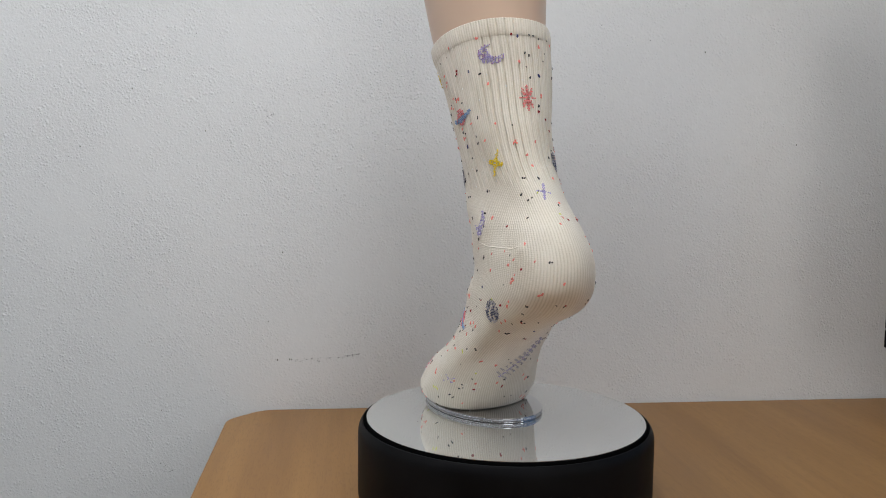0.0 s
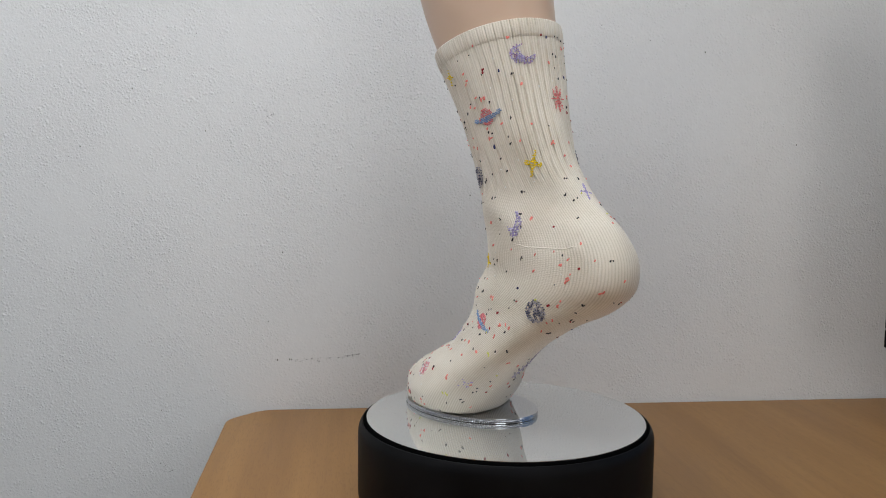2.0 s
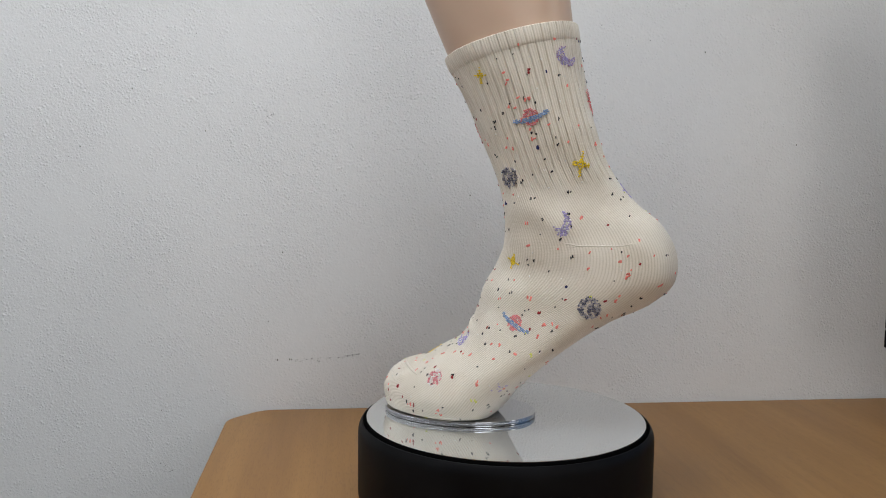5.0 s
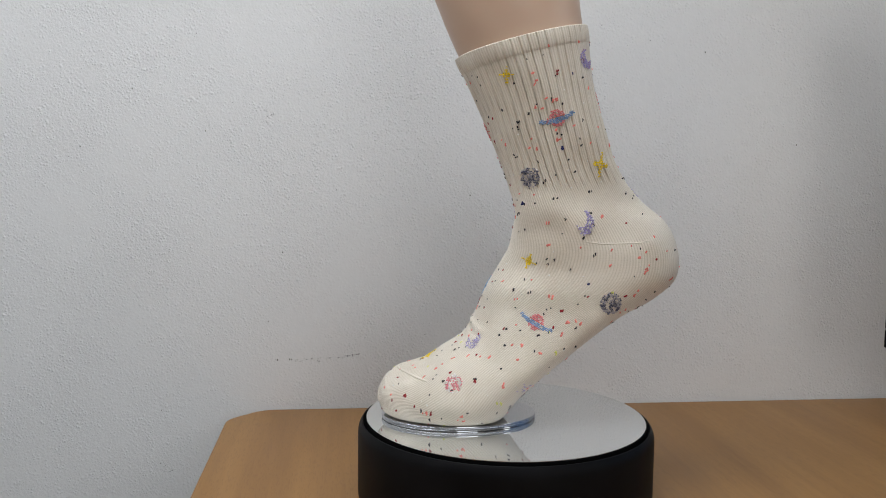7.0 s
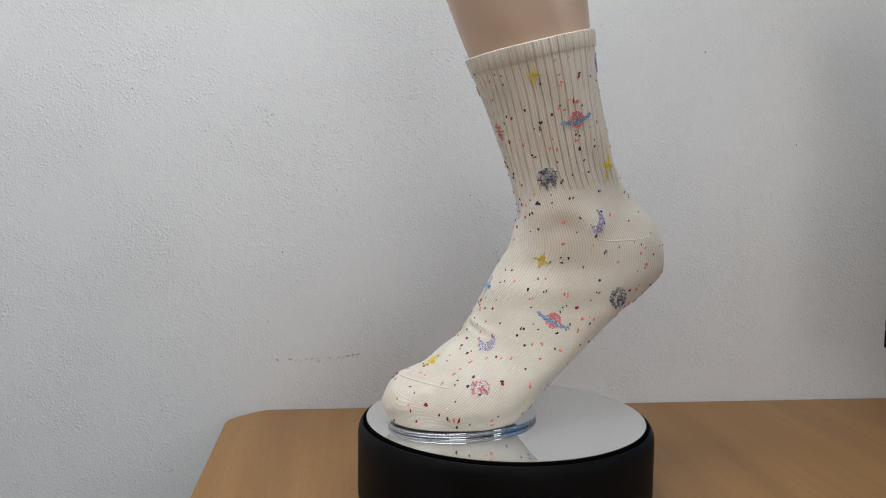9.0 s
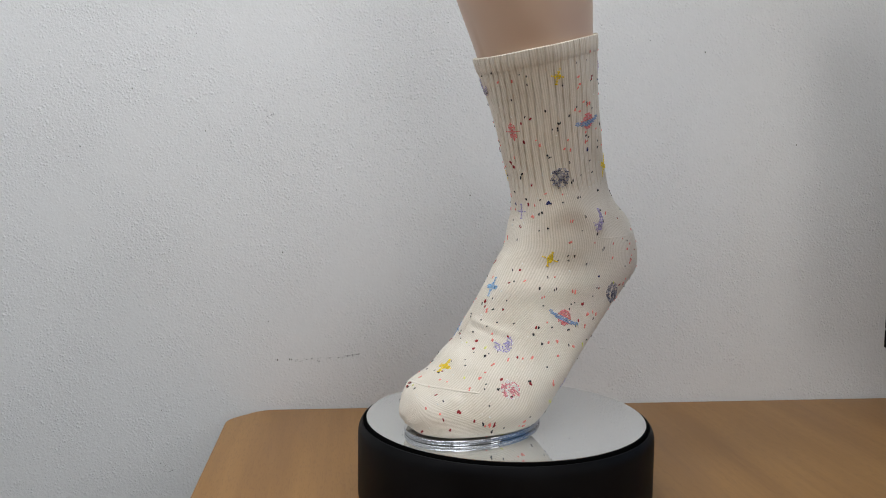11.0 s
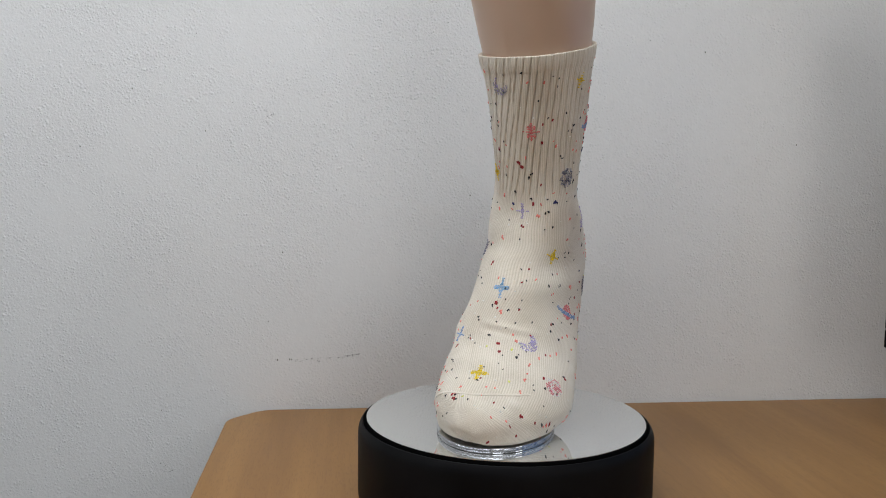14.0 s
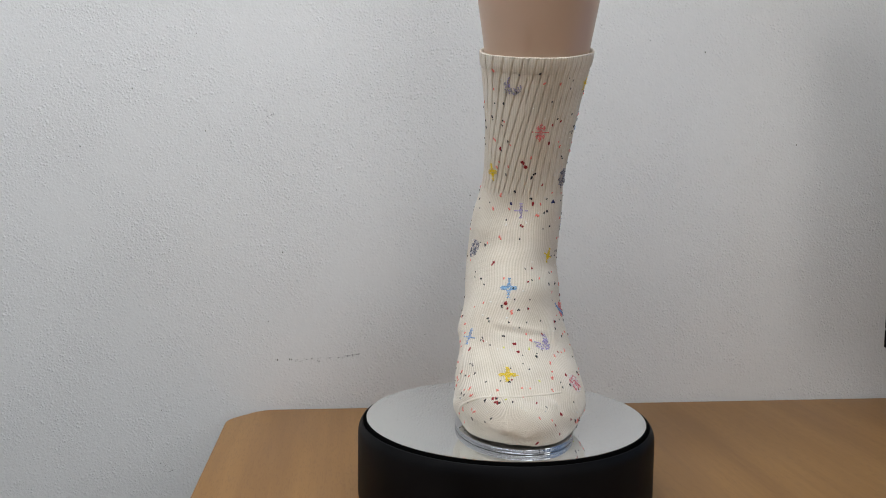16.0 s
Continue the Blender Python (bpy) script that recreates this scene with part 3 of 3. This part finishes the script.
    cu.parent = thing
    tagged(cu, "folded ribbed cuff")
    return thing, flat, nrm, s


sock, skin_pts, skin_nrm, skin_s = build_sock()
_n = skin_pts.shape[1]
TREE = BVHTree.FromPolygons([Vector(p) for p in skin_pts.reshape(-1, 3)],
                            [(i * _n + j, i * _n + (j + 1) % _n, (i + 1) * _n + (j + 1) % _n, (i + 1) * _n + j) for i in range(len(skin_s) - 1) for j in range(_n)])


def on_skin(u, v, z):
    """The nearest place on the sock, and its outward normal."""
    co, nn, _, _ = TREE.find_nearest(FWD * u + SIDE * v + Vector((0, 0, z)))
    k = np.argmin(((skin_pts.reshape(-1, 3) - np.array(co)) ** 2).sum(1))
    nr = Vector(skin_nrm.reshape(-1, 3)[k])
    return co, nr


def skin_at(s, frac):
    i = int(np.clip(np.searchsorted(skin_s, s), 0, len(skin_s) - 1))
    j = int(round(frac * _n)) % _n
    return Vector(skin_pts[i, j]), Vector(skin_nrm[i, j])


# ---- motifs: stitches of coloured yarn on the sock ----
def motif(name, place, mask, yarns, w, h, turn=0.0, label="", seed=0, pitch=0.00105, skip=0.06):
    co, nn = on_skin(*place)
    up = Vector((0, 0, 1))
    up = (up - nn * up.dot(nn)).normalized()
    across = up.cross(nn).normalized()
    c, q = math.cos(radians(turn)), math.sin(radians(turn))
    across, up = across * c + up * q, up * c - across * q
    rng = random.Random(seed + int(1000 * w))
    bm = bmesh.new()
    nx, ny = int(w / pitch / 2) + 1, int(h / pitch / 2) + 1
    for iy in range(-ny, ny + 1):
        for ix in range(-nx, nx + 1):
            mx, my = (ix + 0.5 * (iy % 2)) * pitch, iy * pitch * 0.92
            k = mask(mx / (w / 2), my / (h / 2), rng)
            if k is None or rng.random() < skip:
                continue
            hit, _, _, _ = TREE.find_nearest(co + across * mx + up * my)
            a, b = across * pitch * rng.uniform(0.40, 0.56), up * pitch * rng.uniform(0.38, 0.55)
            o = hit + nn * 0.0004 + across * rng.uniform(-1, 1) * 0.00012
            ring = [bm.verts.new(o + a * x + b * y - nn * 0.0003) for x, y in ((-1, -0.7), (0, -1), (1, -0.7), (1, 0.6), (0, 1), (-1, 0.6))]
            tip = bm.verts.new(o + nn * 0.00028)
            for i in range(6):
                f = bm.faces.new((ring[i], ring[(i + 1) % 6], tip))
                f.material_index = k
    ob = part(name, bm, yarns, sock, label, smooth=True)
    return ob


def star(x, y, rng):
    d = abs(x) + abs(y)
    return 0 if d < 0.60 or ((abs(x) < 0.18 or abs(y) < 0.18) and d < 1.08) else None


def sparkle(x, y, rng):
    arm = (abs(x) < 0.13 or abs(y) < 0.10) and abs(x) + abs(y) < 1.05
    diag = abs(abs(x) - abs(y)) < 0.16 and abs(x) < 0.62
    return 0 if arm or diag else None


def thin_star(x, y, rng):
    return 0 if (abs(x) < 0.13 or abs(y) < 0.13 or abs(x) + abs(y) < 0.36) and max(abs(x), abs(y)) <= 1.0 else None


def globe(x, y, rng):
    if x * x + y * y > rng.uniform(0.80, 1.08):
        return None
    k = noise.noise(Vector((x * 3.6, y * 3.6, 0.4))) + rng.uniform(-0.34, 0.34)
    return None if k > 0.36 else 1 if k > 0.0 else 0


def crescent(x, y, rng):
    if x * x + y * y > 1 or (x + 0.48) ** 2 + (y - 0.38) ** 2 < 0.46:
        return None
    return None if rng.random() < 0.08 else 1 if rng.random() < 0.25 else 0


def saturn(x, y, rng):
    """A bowed blue ring before a striped coral ball."""
    if abs(y + 0.24 - 0.34 * x * x) < 0.30 - 0.10 * abs(x) and abs(x) < 1:
        return 0
    if (x / 0.46) ** 2 + ((y - 0.02) / 0.98) ** 2 < 1:
        return 2 if int((y + 2) * 5) % 2 else 1
    return None


PLANET = [Y_BLUE, Y_CORAL, Y_PINK]
GREYS = [Y_GREY, Y_PALE]
motif("star", (-0.0059, 0.0473, 0.2265), star, [Y_YELLOW], 0.0090, 0.0105, 0, "yellow knitted star", 1)
motif("star", (-0.0629, 0.0204, 0.1725), star, [Y_YELLOW], 0.0100, 0.0165, -8, "yellow knitted star with a long tail", 2)
motif("star", (-0.0183, 0.0243, 0.1100), star, [Y_YELLOW], 0.0105, 0.0105, -20, "yellow knitted star", 3)
motif("star", (0.0524, 0.0116, 0.0421), star, [Y_YELLOW], 0.0120, 0.0130, 0, "yellow knitted star", 4)
motif("star", (-0.0062, -0.0120, 0.1673), star, [Y_YELLOW], 0.0090, 0.0110, 0, "yellow knitted star", 5)
motif("planet", (-0.0362, 0.0374, 0.2007), saturn, PLANET, 0.0235, 0.0112, 18, "blue and coral ringed planet", 6)
motif("planet", (-0.0252, 0.0337, 0.0720), saturn, PLANET, 0.0240, 0.0108, -27, "blue and coral ringed planet", 7)
motif("moon_disc", (-0.0196, 0.0307, 0.1642), globe, GREYS, 0.0130, 0.0135, 0, "mottled grey planet", 8)
motif("moon_disc", (-0.0718, 0.0227, 0.0846), globe, GREYS, 0.0145, 0.0155, 0, "mottled grey planet", 9)
motif("moon_disc", (-0.0159, -0.0257, 0.1127), globe, GREYS, 0.0130, 0.0130, 0, "mottled grey planet", 10)
motif("moon_disc", (0.0241, 0.0493, 0.0315), globe, [Y_PINK, Y_WHITE], 0.0120, 0.0135, 15, "mottled pink planet", 11)
motif("crescent", (-0.0555, 0.0305, 0.1362), crescent, [Y_PURPLE, Y_WHITE], 0.0115, 0.0165, 0, "lilac crescent moon", 12)
motif("crescent", (0.0182, 0.0279, 0.0575), crescent, [Y_PURPLE, Y_WHITE], 0.0135, 0.0125, -25, "lilac crescent moon", 13)
motif("crescent", (-0.0522, 0.0219, 0.2380), crescent, [Y_PURPLE, Y_MAUVE], 0.0120, 0.0165, -90, "lilac and mauve crescent moon", 14)
motif("crescent", (0.0229, 0.0053, 0.2218), crescent, [Y_PALE, Y_PURPLE], 0.0125, 0.0130, -90, "grey-lilac crescent moon", 15, skip=0.35)
motif("sparkle", (-0.0590, -0.0009, 0.2124), sparkle, [Y_CORAL], 0.0110, 0.0165, 0, "coral sparkle", 16)
motif("sparkle", (0.0105, 0.0220, 0.1930), sparkle, [Y_CORAL], 0.0100, 0.0135, 0, "coral sparkle", 17)
motif("thin_star", (-0.0063, 0.0072, 0.1409), thin_star, [Y_PURPLE], 0.0100, 0.0105, 0, "lilac cross-shaped star", 18)
motif("thin_star", (0.0150, 0.0039, 0.0911), star, [Y_SKYBLUE], 0.0105, 0.0140, 0, "light blue star", 19)
motif("thin_star", (-0.0824, -0.0072, 0.1581), thin_star, [Y_PURPLE], 0.0095, 0.0125, -10, "lilac cross-shaped star", 20)
motif("thin_star", (-0.0210, 0.0420, 0.0294), thin_star, [Y_PURPLE], 0.0110, 0.0110, 20, "faint lilac star", 21, skip=0.35)
motif("thin_star", (0.0285, -0.0200, 0.0590), thin_star, [Y_BLUE], 0.0095, 0.0130, 0, "blue-grey star", 22)
motif("moon_disc", (-0.0530, -0.0205, 0.1742), globe, GREYS, 0.0110, 0.0130, 0, "mottled grey planet", 23)


def print_lines(x, y, rng):
    """A long rule with rows of unreadable writing on both sides."""
    if abs(x) < 0.07:
        return 0
    if 0.16 < abs(x) < 0.72 and int((y + 2) * 11) % 2 == 0 and rng.random() < 0.75:
        return 1
    return None


motif("sole_print", (-0.0270, -0.0060, 0.0450), print_lines, [Y_PURPLE, Y_PALE], 0.0260, 0.0400, -26, "lilac printed rule and lines on the sole", 30, pitch=0.0008, skip=0.35)

# ---- flecks of coloured yarn: (height, share of the way round) ----
CORAL_A = ((0.3133, 0.333), (0.3098, 0.422), (0.2958, 0.526), (0.2818, 0.435), (0.2923, 0.276), (0.2783, 0.260), (0.2539, 0.206), (0.2560, 0.294), (0.2504, 0.393), (0.2392, 0.512), (0.2462, 0.481), (0.2630, 0.353), (0.2818, 0.287), (0.2797, 0.317), (0.1867, 0.161), (0.1818, 0.381), (0.1783, 0.364), (0.1748, 0.299), (0.1811, 0.435), (0.1699, 0.379), (0.1741, 0.390), (0.1664, 0.456), (0.1574, 0.392), (0.1490, 0.221), (0.1441, 0.156), (0.1406, 0.432), (0.1385, 0.428), (0.1287, 0.353), (0.1175, 0.364), (0.1273, 0.338), (0.0776, 0.360), (0.0979, 0.482), (0.0951, 0.332), (0.1042, 0.278), (0.0455, 0.332), (0.0294, 0.261), (0.1266, 0.376), (0.0853, 0.200), (0.3182, 0.893), (0.3049, 0.047), (0.3042, 0.090), (0.2651, 0.896))
CORAL_B = ((0.2448, 0.919), (0.2623, 0.119), (0.2588, 0.129), (0.2532, 0.222), (0.2769, 0.272), (0.2916, 0.275), (0.2245, 0.943), (0.2245, 0.117), (0.2161, 0.072), (0.1888, 0.975), (0.1860, 0.163), (0.1574, 0.000), (0.1574, 0.090), (0.1441, 0.157), (0.1490, 0.225), (0.1308, 0.939), (0.1280, 0.043), (0.1056, 0.111), (0.1000, 0.122), (0.0769, 0.172), (0.0629, 0.158), (0.0469, 0.082), (0.0371, 0.058), (0.1049, 0.303), (0.0888, 0.237), (0.0902, 0.261), (0.0769, 0.360), (0.0322, 0.269), (0.0469, 0.347), (0.1350, 0.960), (0.1133, 0.921), (0.0923, 0.894), (0.0525, 0.867), (0.0350, 0.911), (0.3189, 0.894), (0.2797, 0.936), (0.2644, 0.904), (0.2490, 0.926), (0.2462, 0.956), (0.3049, 0.588), (0.2748, 0.585), (0.3105, 0.642))
CORAL_C = ((0.2392, 0.508), (0.2329, 0.515), (0.2112, 0.549), (0.2469, 0.546), (0.2462, 0.487), (0.1881, 0.626), (0.1853, 0.631), (0.1664, 0.461), (0.0727, 0.826), (0.0944, 0.636), (0.0937, 0.535))
RED_A = ((0.3210, 0.508), (0.1776, 0.407), (0.1518, 0.294), (0.1539, 0.374), (0.1378, 0.281), (0.1217, 0.318), (0.0692, 0.215), (0.1406, 0.472), (0.2797, 0.117), (0.2462, 0.017), (0.2329, 0.082), (0.2644, 0.087), (0.1643, 0.067), (0.1553, 0.054), (0.1357, 0.019), (0.1315, 0.087), (0.1378, 0.283), (0.0951, 0.075), (0.0846, 0.082), (0.0532, 0.036), (0.0685, 0.214), (0.0280, 0.183), (0.0007, 0.290), (0.0105, 0.258), (0.0979, 0.986), (0.0266, 0.976), (0.0196, 0.974), (0.2588, 0.929), (0.2462, 0.017), (0.1588, 0.515))
BLACK_A = ((0.3084, 0.271), (0.3063, 0.314), (0.2923, 0.331), (0.2895, 0.415), (0.2804, 0.304), (0.2804, 0.103), (0.2720, 0.192), (0.2692, 0.172), (0.2511, 0.146), (0.2532, 0.358), (0.2336, 0.317), (0.2210, 0.340), (0.2168, 0.165), (0.2196, 0.221), (0.2420, 0.306), (0.1734, 0.142), (0.1762, 0.160), (0.1560, 0.067), (0.1511, 0.132), (0.1504, 0.169), (0.1308, 0.086), (0.1385, 0.247), (0.1336, 0.256), (0.1175, 0.251), (0.1203, 0.142), (0.1098, 0.219), (0.0874, 0.312), (0.0741, 0.287), (0.0559, 0.182), (0.0727, 0.082), (0.0944, 0.429), (0.1056, 0.414), (0.0727, 0.468), (0.0636, 0.446), (0.0608, 0.406), (0.0511, 0.397), (0.1266, 0.475), (0.1574, 0.439), (0.1581, 0.512), (0.1818, 0.475), (0.1685, 0.358), (0.3182, 0.029))
BLACK_B = ((0.3105, 0.978), (0.2993, 0.969), (0.2895, 0.894), (0.2923, 0.075), (0.2811, 0.160), (0.2720, 0.200), (0.2685, 0.189), (0.2504, 0.153), (0.2322, 0.219), (0.2189, 0.235), (0.2091, 0.086), (0.3084, 0.114), (0.3056, 0.128), (0.2797, 0.929), (0.2581, 0.931), (0.2308, 0.210), (0.2028, 0.978), (0.1972, 0.108), (0.1511, 0.132), (0.1511, 0.172), (0.1385, 0.256), (0.1615, 0.274), (0.1525, 0.287), (0.1497, 0.022), (0.1399, 0.074), (0.1168, 0.218), (0.1028, 0.263), (0.0986, 0.983), (0.0909, 0.003), (0.0818, 0.136), (0.0902, 0.157), (0.0741, 0.283), (0.0832, 0.092), (0.0280, 0.986), (0.0210, 0.985), (0.0273, 0.294), (0.0301, 0.254), (0.1762, 0.176), (0.1734, 0.164), (0.1706, 0.218), (0.1147, 0.311), (0.0545, 0.333))
BLACK_C = ((0.0490, 0.969), (0.0678, 0.094), (0.1357, 0.846), (0.1245, 0.850), (0.1203, 0.892), (0.0566, 0.907), (0.0042, 0.858), (0.0392, 0.872), (0.0972, 0.979), (0.2804, 0.882), (0.2909, 0.929), (0.2846, 0.800), (0.2595, 0.829), (0.2245, 0.807), (0.2098, 0.868), (0.2993, 0.979), (0.3000, 0.542), (0.2916, 0.540), (0.2853, 0.550), (0.3098, 0.588), (0.3119, 0.557), (0.3168, 0.625), (0.2909, 0.653), (0.2692, 0.576), (0.3189, 0.572), (0.2126, 0.463), (0.2140, 0.474), (0.2210, 0.332), (0.2028, 0.440), (0.2182, 0.500), (0.2014, 0.631), (0.1399, 0.479), (0.1427, 0.464), (0.1294, 0.617), (0.1140, 0.696), (0.1266, 0.481), (0.1196, 0.540), (0.1056, 0.729), (0.0972, 0.568), (0.1818, 0.471))
NAVY_A = ((0.2930, 0.388), (0.3091, 0.524), (0.2497, 0.300), (0.1615, 0.275), (0.2175, 0.978), (0.2175, 0.121), (0.2881, 0.576))
YELLOW_A = ((0.1567, 0.339), (0.1182, 0.328), (0.0664, 0.381), (0.1028, 0.406), (0.0888, 0.040), (0.0664, 0.393), (0.0573, 0.114), (0.2161, 0.492), (0.2056, 0.528))


def flecks(name, spots, material, label, size, seed, extra=0):
    rng = random.Random(seed)
    spots = list(spots) + [(rng.uniform(0.004, 0.308), rng.random()) for _ in range(extra)]
    bm = bmesh.new()
    for s, frac in spots:
        co, nn = skin_at(s, frac)
        up = (Vector((0, 0, 1)) - FWD * 0.5)
        up = (up - nn * up.dot(nn)).normalized()
        side = up.cross(nn)
        for _ in range(rng.choice((1, 1, 2, 3))):
            a = rng.uniform(-0.9, 0.9)
            d = up * math.cos(a) + side * math.sin(a)
            e = nn.cross(d)
            lx, wx = size * rng.uniform(0.7, 1.35), size * rng.uniform(0.45, 0.75)
            o = co + (up * rng.uniform(-1, 1) + side * rng.uniform(-1, 1)) * size * 0.8
            o = TREE.find_nearest(o)[0] + nn * 0.0004
            ring = [bm.verts.new(o + d * lx * x * rng.uniform(0.8, 1.15) + e * wx * y * rng.uniform(0.8, 1.2) - nn * 0.0003) for x, y in ((1, 0), (0.6, 0.8), (-0.5, 0.9), (-1, 0.1), (-0.5, -0.9), (0.6, -0.8))]
            tip = bm.verts.new(o + nn * 0.0002)
            for i in range(6):
                bm.faces.new((ring[i], ring[(i + 1) % 6], tip))
    ob = part(name, bm, material, sock, label, smooth=True)
    tagged(ob, kind="stuff")


flecks("fleck_yarn", CORAL_A + CORAL_B + CORAL_C, F_CORAL, "coral yarn flecks", 0.00106, 41, 84)
flecks("fleck_yarn", RED_A, F_RED, "dark red yarn flecks", 0.00116, 42, 28)
flecks("fleck_yarn", BLACK_A + BLACK_B + BLACK_C, F_BLACK, "black yarn flecks", 0.00080, 43, 150)
flecks("fleck_yarn", NAVY_A, F_NAVY, "navy yarn flecks", 0.00130, 44, 1)
flecks("fleck_yarn", YELLOW_A, F_YELLOW, "lime yarn flecks", 0.0010, 45, 4)
flecks("slub_yarn", (), F_WHITE, "white slubs in the knit", 0.0006, 46, 130)


# ---- seams ----
def seam(name, spots, radius, label):
    """A thin raised seam laid along the sock through (height, share) pairs."""
    path = []
    for (s0, f0), (s1, f1) in zip(spots, spots[1:]):
        if f1 - f0 < -0.5:
            f1 += 1
        for k in range(10):
            w = k / 10
            path.append(skin_at(s0 + (s1 - s0) * w, (f0 + (f1 - f0) * w) % 1))
    path.append(skin_at(*spots[-1]))
    co = [p[0] for p in path]
    for _ in range(3):
        co = [co[0]] + [(a + b * 2 + c) / 4 for a, b, c in zip(co, co[1:], co[2:])] + [co[-1]]
    bm = bmesh.new()
    rings = []
    for i, c in enumerate(co):
        d = (co[min(i + 1, len(co) - 1)] - co[max(i - 1, 0)]).normalized()
        nn = path[i][1]
        e = d.cross(nn).normalized()
        r = radius * (1 + 0.15 * math.sin(i * 2.1)) * min(1, 0.3 + i / 3, 0.3 + (len(co) - 1 - i) / 3)
        rings.append([bm.verts.new(c + nn * r * 0.75 * math.sin(math.tau * k / 8) + e * 1.3 * r * math.cos(math.tau * k / 8)) for k in range(8)])
    for a, b in zip(rings, rings[1:]):
        for k in range(8):
            bm.faces.new((a[k], a[(k + 1) % 8], b[(k + 1) % 8], b[k]))
    bm.faces.new(rings[0])
    bm.faces.new(rings[-1])
    bmesh.ops.recalc_face_normals(bm, faces=bm.faces)
    part(name, bm, M_KNIT, sock, label, smooth=True)


seam("toe_seam", ((0.0180, 0.740), (0.0260, 0.843), (0.0285, 0.940), (0.0320, 0.024), (0.0413, 0.105), (0.0518, 0.180)), 0.0007, "raised toe seam")
seam("heel_seam", ((0.1881, 0.247), (0.1860, 0.293), (0.1860, 0.357), (0.1874, 0.405)), 0.00030, "gusset seam on the heel")


# ---- mannequin leg ----
def build_leg():
    s = np.concatenate((np.linspace(0.004, 0.29, 80), np.linspace(0.293, 0.440, 40)))
    pts, nrm = foot_grid(s, 128)
    pts = pts - nrm * 0.0026
    crown = [pts[-1].mean(0) + (pts[-1] - pts[-1].mean(0)) * w + np.array((0, 0, dz)) for w, dz in ((0.985, 0.0015), (0.95, 0.0025), (0.85, 0.003))]
    pts = np.concatenate((pts, np.array(crown)))
    me = grid_mesh("mannequin_leg", pts, M_SKIN, np.concatenate((s, (0.441, 0.442, 0.443))), True, True)
    ob = new("mannequin", me)
    ob.location = (AXIS, 0, TOP)
    return tagged(ob, "skin-coloured plastic display mannequin leg standing on tiptoe", "mannequin")


leg = build_leg()


# ---- chrome stand plate ----
def build_stand():
    thing = tagged(new("mannequin_stand"), "oval polished chrome base plate lying on the mirror platter", "stand")
    thing.location = (AXIS, 0, TOP)

    def oval(scale):
        out = []
        for i in range(120):
            a = math.tau * i / 120
            u, v = 0.0299 + 0.0506 * scale * math.cos(a), 0.0114 + scale * (0.0388 * math.sin(a) + 0.0094 * math.cos(a))
            q = FWD * u + SIDE * v
            out.append((q.x, q.y))
        return out

    # dark ring drawn in place of the shaded contact gap
    part("contact_shade", prism(oval(0.985), 0.0001, 0.0004), M_GAP_SHADE, thing, "thin dark ring standing in for the shaded gap under the plate")
    part("plate", prism(oval(1.0), 0.0004, 0.0033, 0.0004), M_CHROME, thing)
    # rounded edge band, its ripples and dark tint imitating reflections of the room
    bm = bmesh.new()
    rings = [[bm.verts.new((x, y, z)) for x, y in oval(k)] for k, z in ((0.99, 0.0007), (1.0015, 0.0008), (1.0060, 0.0012), (1.0075, 0.0017), (1.0068, 0.0023), (1.0015, 0.0029), (0.99, 0.0030))]
    for lower, upper in zip(rings, rings[1:]):
        for i in range(120):
            bm.faces.new((lower[i], lower[(i + 1) % 120], upper[(i + 1) % 120], upper[i]))
    part("edge_band", bm, M_EDGE_CHROME, thing, "rippled chrome edge, darkened to suggest reflections of a dim room", smooth=True)
    return thing


stand = build_stand()


def motions():
    """The platter turns evenly and carries the stand, the leg and the sock."""
    for ob, x, z in ((sock, AXIS, TOP), (leg, AXIS, TOP), (stand, AXIS, TOP), (platter, 0.0, 0.0)):
        walk(ob, [(float(t), pose(x, 0, z, 0, 0, SPIN * t)) for t in range(17)])


motions()
